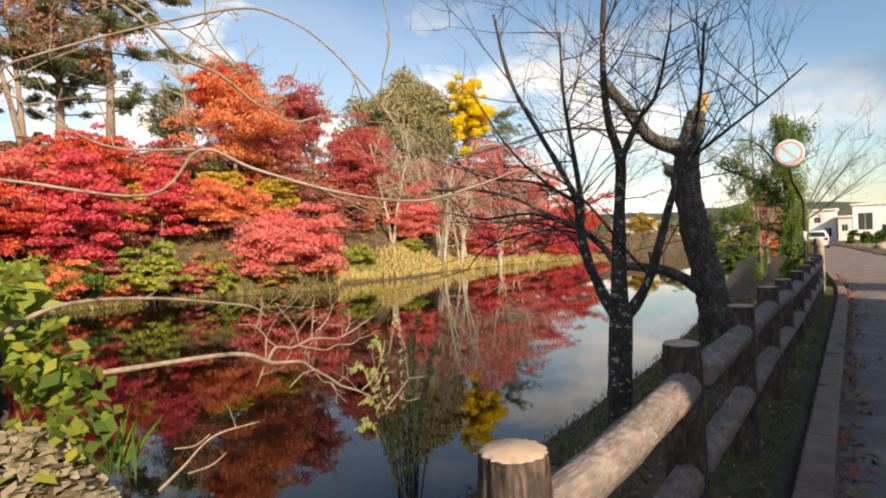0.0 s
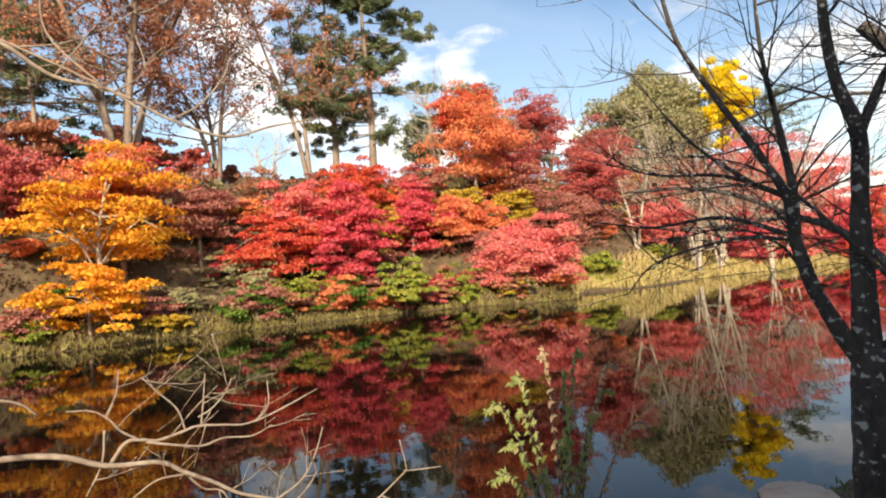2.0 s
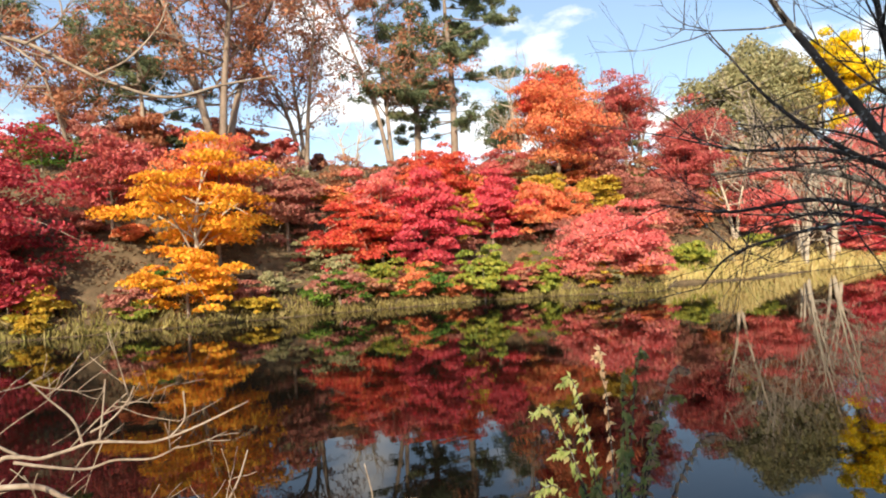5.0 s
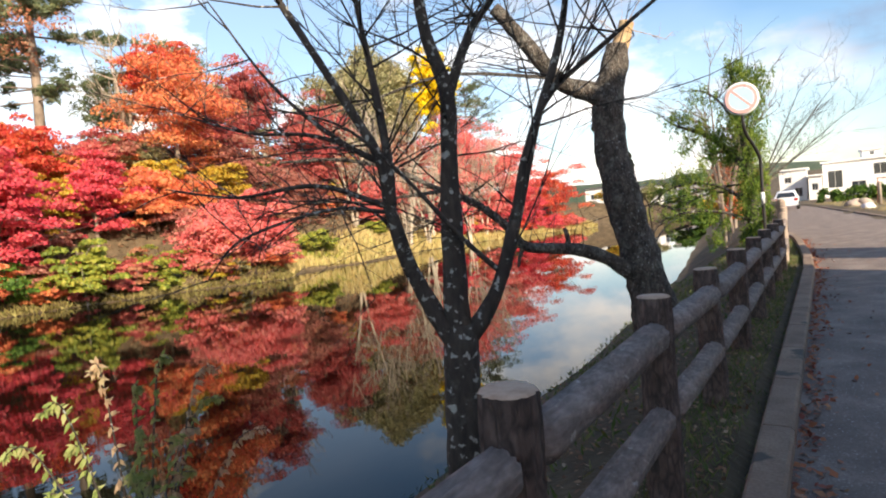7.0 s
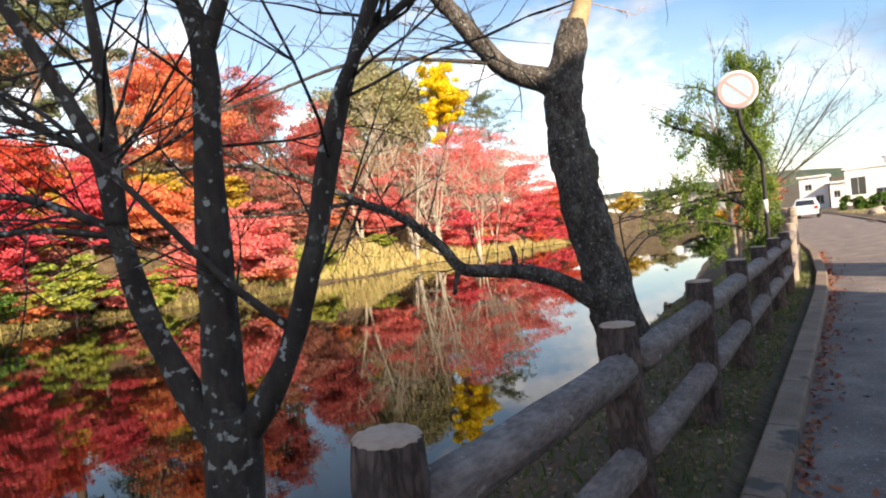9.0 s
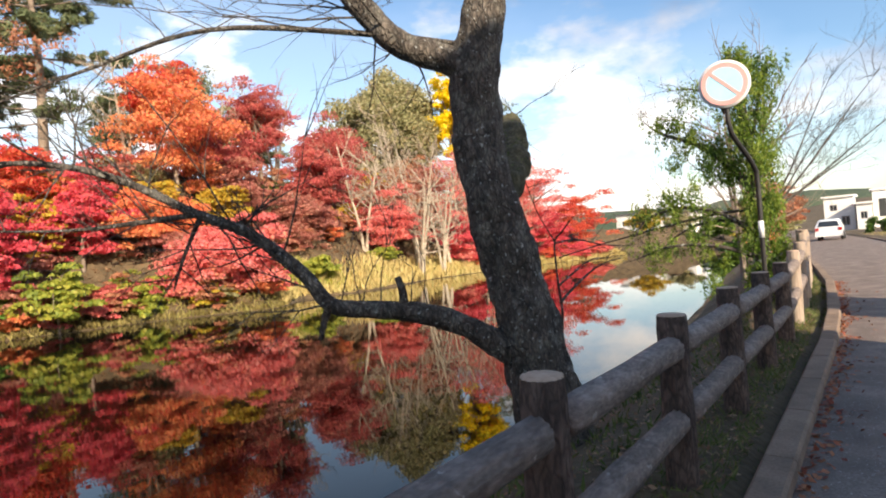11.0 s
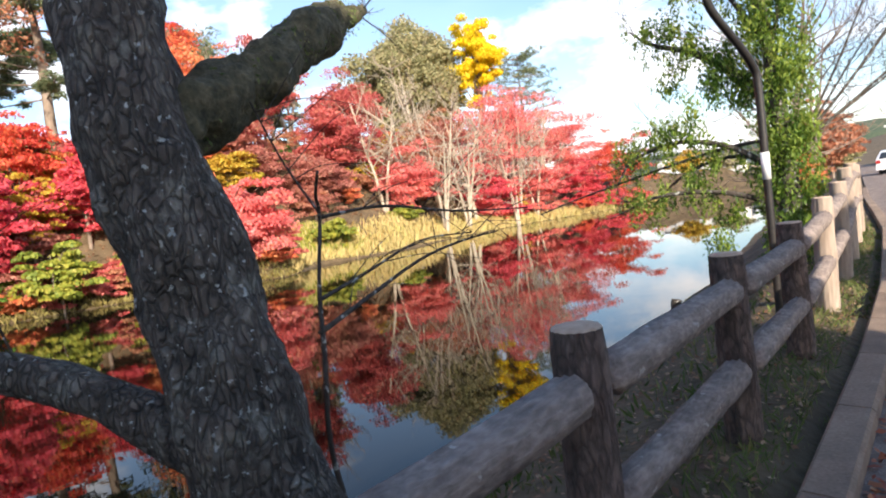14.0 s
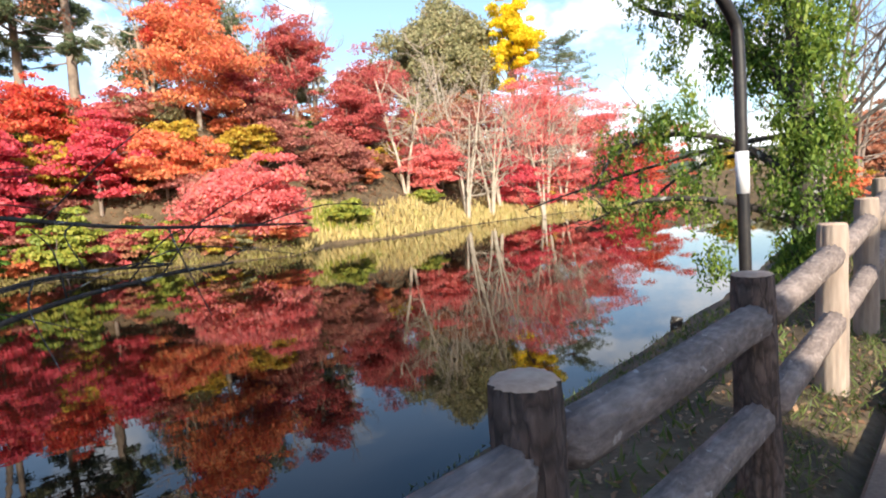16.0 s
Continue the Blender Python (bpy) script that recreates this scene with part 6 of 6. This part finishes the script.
for k, (sx, sy, r) in enumerate(((2.2, 41.4, 0.45), (2.75, 35.5, 0.35), (4.26, 31, 0.4), (3.0, 44, 0.5), (2.6, 47.0, 0.45))):
    g = Geo()
    c = [(0, 0, -0.1), (0, 0, r * 0.3), (0, 0, r * 0.75), (0, 0, r * 1.0)]
    g.tube(c, [r * 0.95, r, r * 0.8, r * 0.3], 12, 0.35, k * 3.0)
    st = part("boulder", g, WHITE if k == 1 else PALEPOST)
    st.location = (sx, sy, 0.05)
    tagged(st, "pale boulder at the park's edge", "boulder", "park boulders")

# hedge, small park trees
hedge = thing("hedge", "clipped dark green hedge before the houses", "hedge", (2.6, 60, 0.0))
hr = random.Random(41)
rows = [(hr.uniform(-2.4, 6.2), hr.uniform(-0.6, 0.6), hr.uniform(0.2, 1.3), 0.35) for _ in range(120)]
part("leaves", crown("leaves", rows, 6000, 0.13, GREEN, 42, 0.9), None, hedge)
for k in range(18):
    g = Geo()
    x = -2.3 + k * 0.5
    limb(g, [(x, 0, -0.1), (x + hr.uniform(-0.1, 0.1), 0, 0.5), (x, hr.uniform(-0.2, 0.2), 1.1)], 0.03, 0.01, 5, 3)
    part("stem", g, BARK_FAR, hedge)
leafy_tree("small_tree", "reddish autumn tree beside the road", "tree", -5.6, 44, 0.6, 5.0, 2.2, RUSSET, 301, 3000, 0.14)
leafy_tree("small_tree", "reddish autumn tree beside the road", "tree", -6.4, 58, 0.6, 6.0, 2.6, RUSSET, 302, 3000, 0.16)
leafy_tree("small_tree", "orange autumn bush beyond the fence", "tree", -3.2, 26, 0.2, 1.9, 0.7, ORANGE, 303, 900, 0.08)
leafy_tree("small_tree", "green tree behind the hedge", "tree", 18, 78, 1.0, 7.0, 3.2, GREEN, 304, 3000, 0.2)
leafy_tree("small_tree", "dark red tree behind the hall", "tree", 24, 100, 1.0, 9.0, 3.6, DARKRED, 305, 3000, 0.22)
bare_tree("bare_tree", "brown bare tree beyond the fence", -2.6, 19, 6.0, 306, BARK_FAR, 0.09, 4)
bare_tree("bare_tree", "brown bare tree beyond the fence", -3.6, 30, 7.0, 307, BARK_FAR, 0.1, 4)
for k, (x, y, r) in enumerate(((-9, 84, 2.4), (-14, 96, 3.0), (-20, 104, 3.2), (-27, 106, 3.0), (-33, 104, 3.4), (-11, 66, 1.8))):
    leafy_tree("shrub", "olive shrub at the far end of the pond", "shrub", x, y, height(x, y) + 0.1, height(x, y) + r * 1.3, r, (OLIVE, OCHRE, GREEN)[k % 3], 320 + k, 2200, 0.2, group="shrubs at the pond's end")

# parked car
car = thing("parked_car", "white hatchback parked beside the road, rear towards us", "car", (-1.9, 49.5, 0.02))
g = Geo()
prof = ((-1.9, 0.32), (-1.95, 0.75), (-1.85, 0.95), (-1.55, 1.42), (-0.4, 1.5), (0.55, 1.42), (1.15, 0.98), (1.95, 0.85), (2.0, 0.35))
half = {0: 0.80, 1: 0.84, 2: 0.84, 3: 0.62, 4: 0.64, 5: 0.62, 6: 0.8, 7: 0.78, 8: 0.78}
for i, (py, pz) in enumerate(prof):
    hw = half[i]
    g.v += [(-hw, py, pz), (-hw * 0.93, py, pz + 0.03), (hw * 0.93, py, pz + 0.03), (hw, py, pz), (hw, py, 0.3), (-hw, py, 0.3)]
g.f = [(i * 6 + k, i * 6 + (k + 1) % 6, (i + 1) * 6 + (k + 1) % 6, (i + 1) * 6 + k) for i in range(len(prof) - 1) for k in range(6)]
g.f += [(5, 4, 3, 2, 1, 0), tuple(48 + k for k in range(6))]
part("body", g, CARWHITE, car)
g = Geo()
g.add([(-0.66, -1.875, 1.0), (0.66, -1.875, 1.0), (0.54, -1.62, 1.38), (-0.54, -1.62, 1.38), (-0.66, -1.84, 1.0), (0.66, -1.84, 1.0), (0.54, -1.58, 1.38), (-0.54, -1.58, 1.38)], [(0, 1, 2, 3), (4, 7, 6, 5), (0, 4, 5, 1), (3, 2, 6, 7), (0, 3, 7, 4), (1, 5, 6, 2)])
part("rear_window", g, GLASS, car, smooth=False)
for sx in (-0.7, 0.7):
    g = Geo()
    g.box(sx - 0.12, -1.985, 0.72, sx + 0.12, -1.92, 0.92)
    part("tail_light", g, LAMPRED, car, smooth=False)
    for sy in (-1.25, 1.25):
        g = Geo()
        g.tube([(sx + 0.06 - 0.09, sy, 0.31), (sx + 0.06 + 0.09, sy, 0.31)], [0.31, 0.31], 20)
        wh = part("wheel", g, RUBBER, car)
        g = Geo()
        g.tube([(sx + 0.06 - 0.1, sy, 0.31), (sx + 0.06 + 0.1, sy, 0.31)], [0.19, 0.19], 16)
        part("rim", g, SIGNBACK, wh)

# wooded hills far off
g = Geo()
n = 90
for i in range(n + 1):
    x = -420 + 700 * i / n
    hh = 15 + 7 * noise.noise(Vector((x * 0.012, 0, 1))) + 1.6 * noise.noise(Vector((x * 0.12, 0, 4)))
    g.v += [(x, 300 + 20 * math.sin(x * 0.01), -2), (x, 310 + 20 * math.sin(x * 0.01), hh * 0.6), (x, 330 + 20 * math.sin(x * 0.01), hh), (x, 420, -2)]
g.f = [(4 * i + k, 4 * i + 4 + k, 4 * i + 5 + k, 4 * i + 1 + k) for i in range(n) for k in range(3)]
tagged(part("backdrop", g, HILLGREEN), "dark wooded hills on the horizon", "hill", kind="structure")

# plain unseen houses added behind the walker, put there to shade the lane
house("house", "plain unseen two-storey house added to shade the lane", 7.2, -10.0, 9.0, 0.6, 0.0, 8.3, ((8.1, 5.6, 1.0, 1.2), (8.1, 2.0, 1.0, 1.4)), WHITE, 0.0, False)
house("house", "plain unseen low annex added to shade the fence", 7.2, -10.45, 9.0, -10.05, 0.0, 5.8, (), WHITE, 0.0, False)
house("house", "plain unseen low annex added to shade the fence", 7.2, 0.7, 9.0, 1.6, 0.0, 5.3, ((8.1, 2.0, 1.0, 1.4),), WHITE, 0.0, False)
house("house", "plain unseen low house added to shade the lane", 7.2, -30.0, 9.0, -10.5, 0.0, 4.6, ((8.1, 2.0, 1.0, 1.4),), WHITE, 0.0, False)
# unseen block added for the dark band across the road further on
house("house", "narrow unseen shed added to cast a shadow band on the road", 7.2, 4.6, 8.4, 6.3, 0.0, 4.9, ((7.8, 2.0, 0.6, 1.2),), WHITE, 0.0, False)
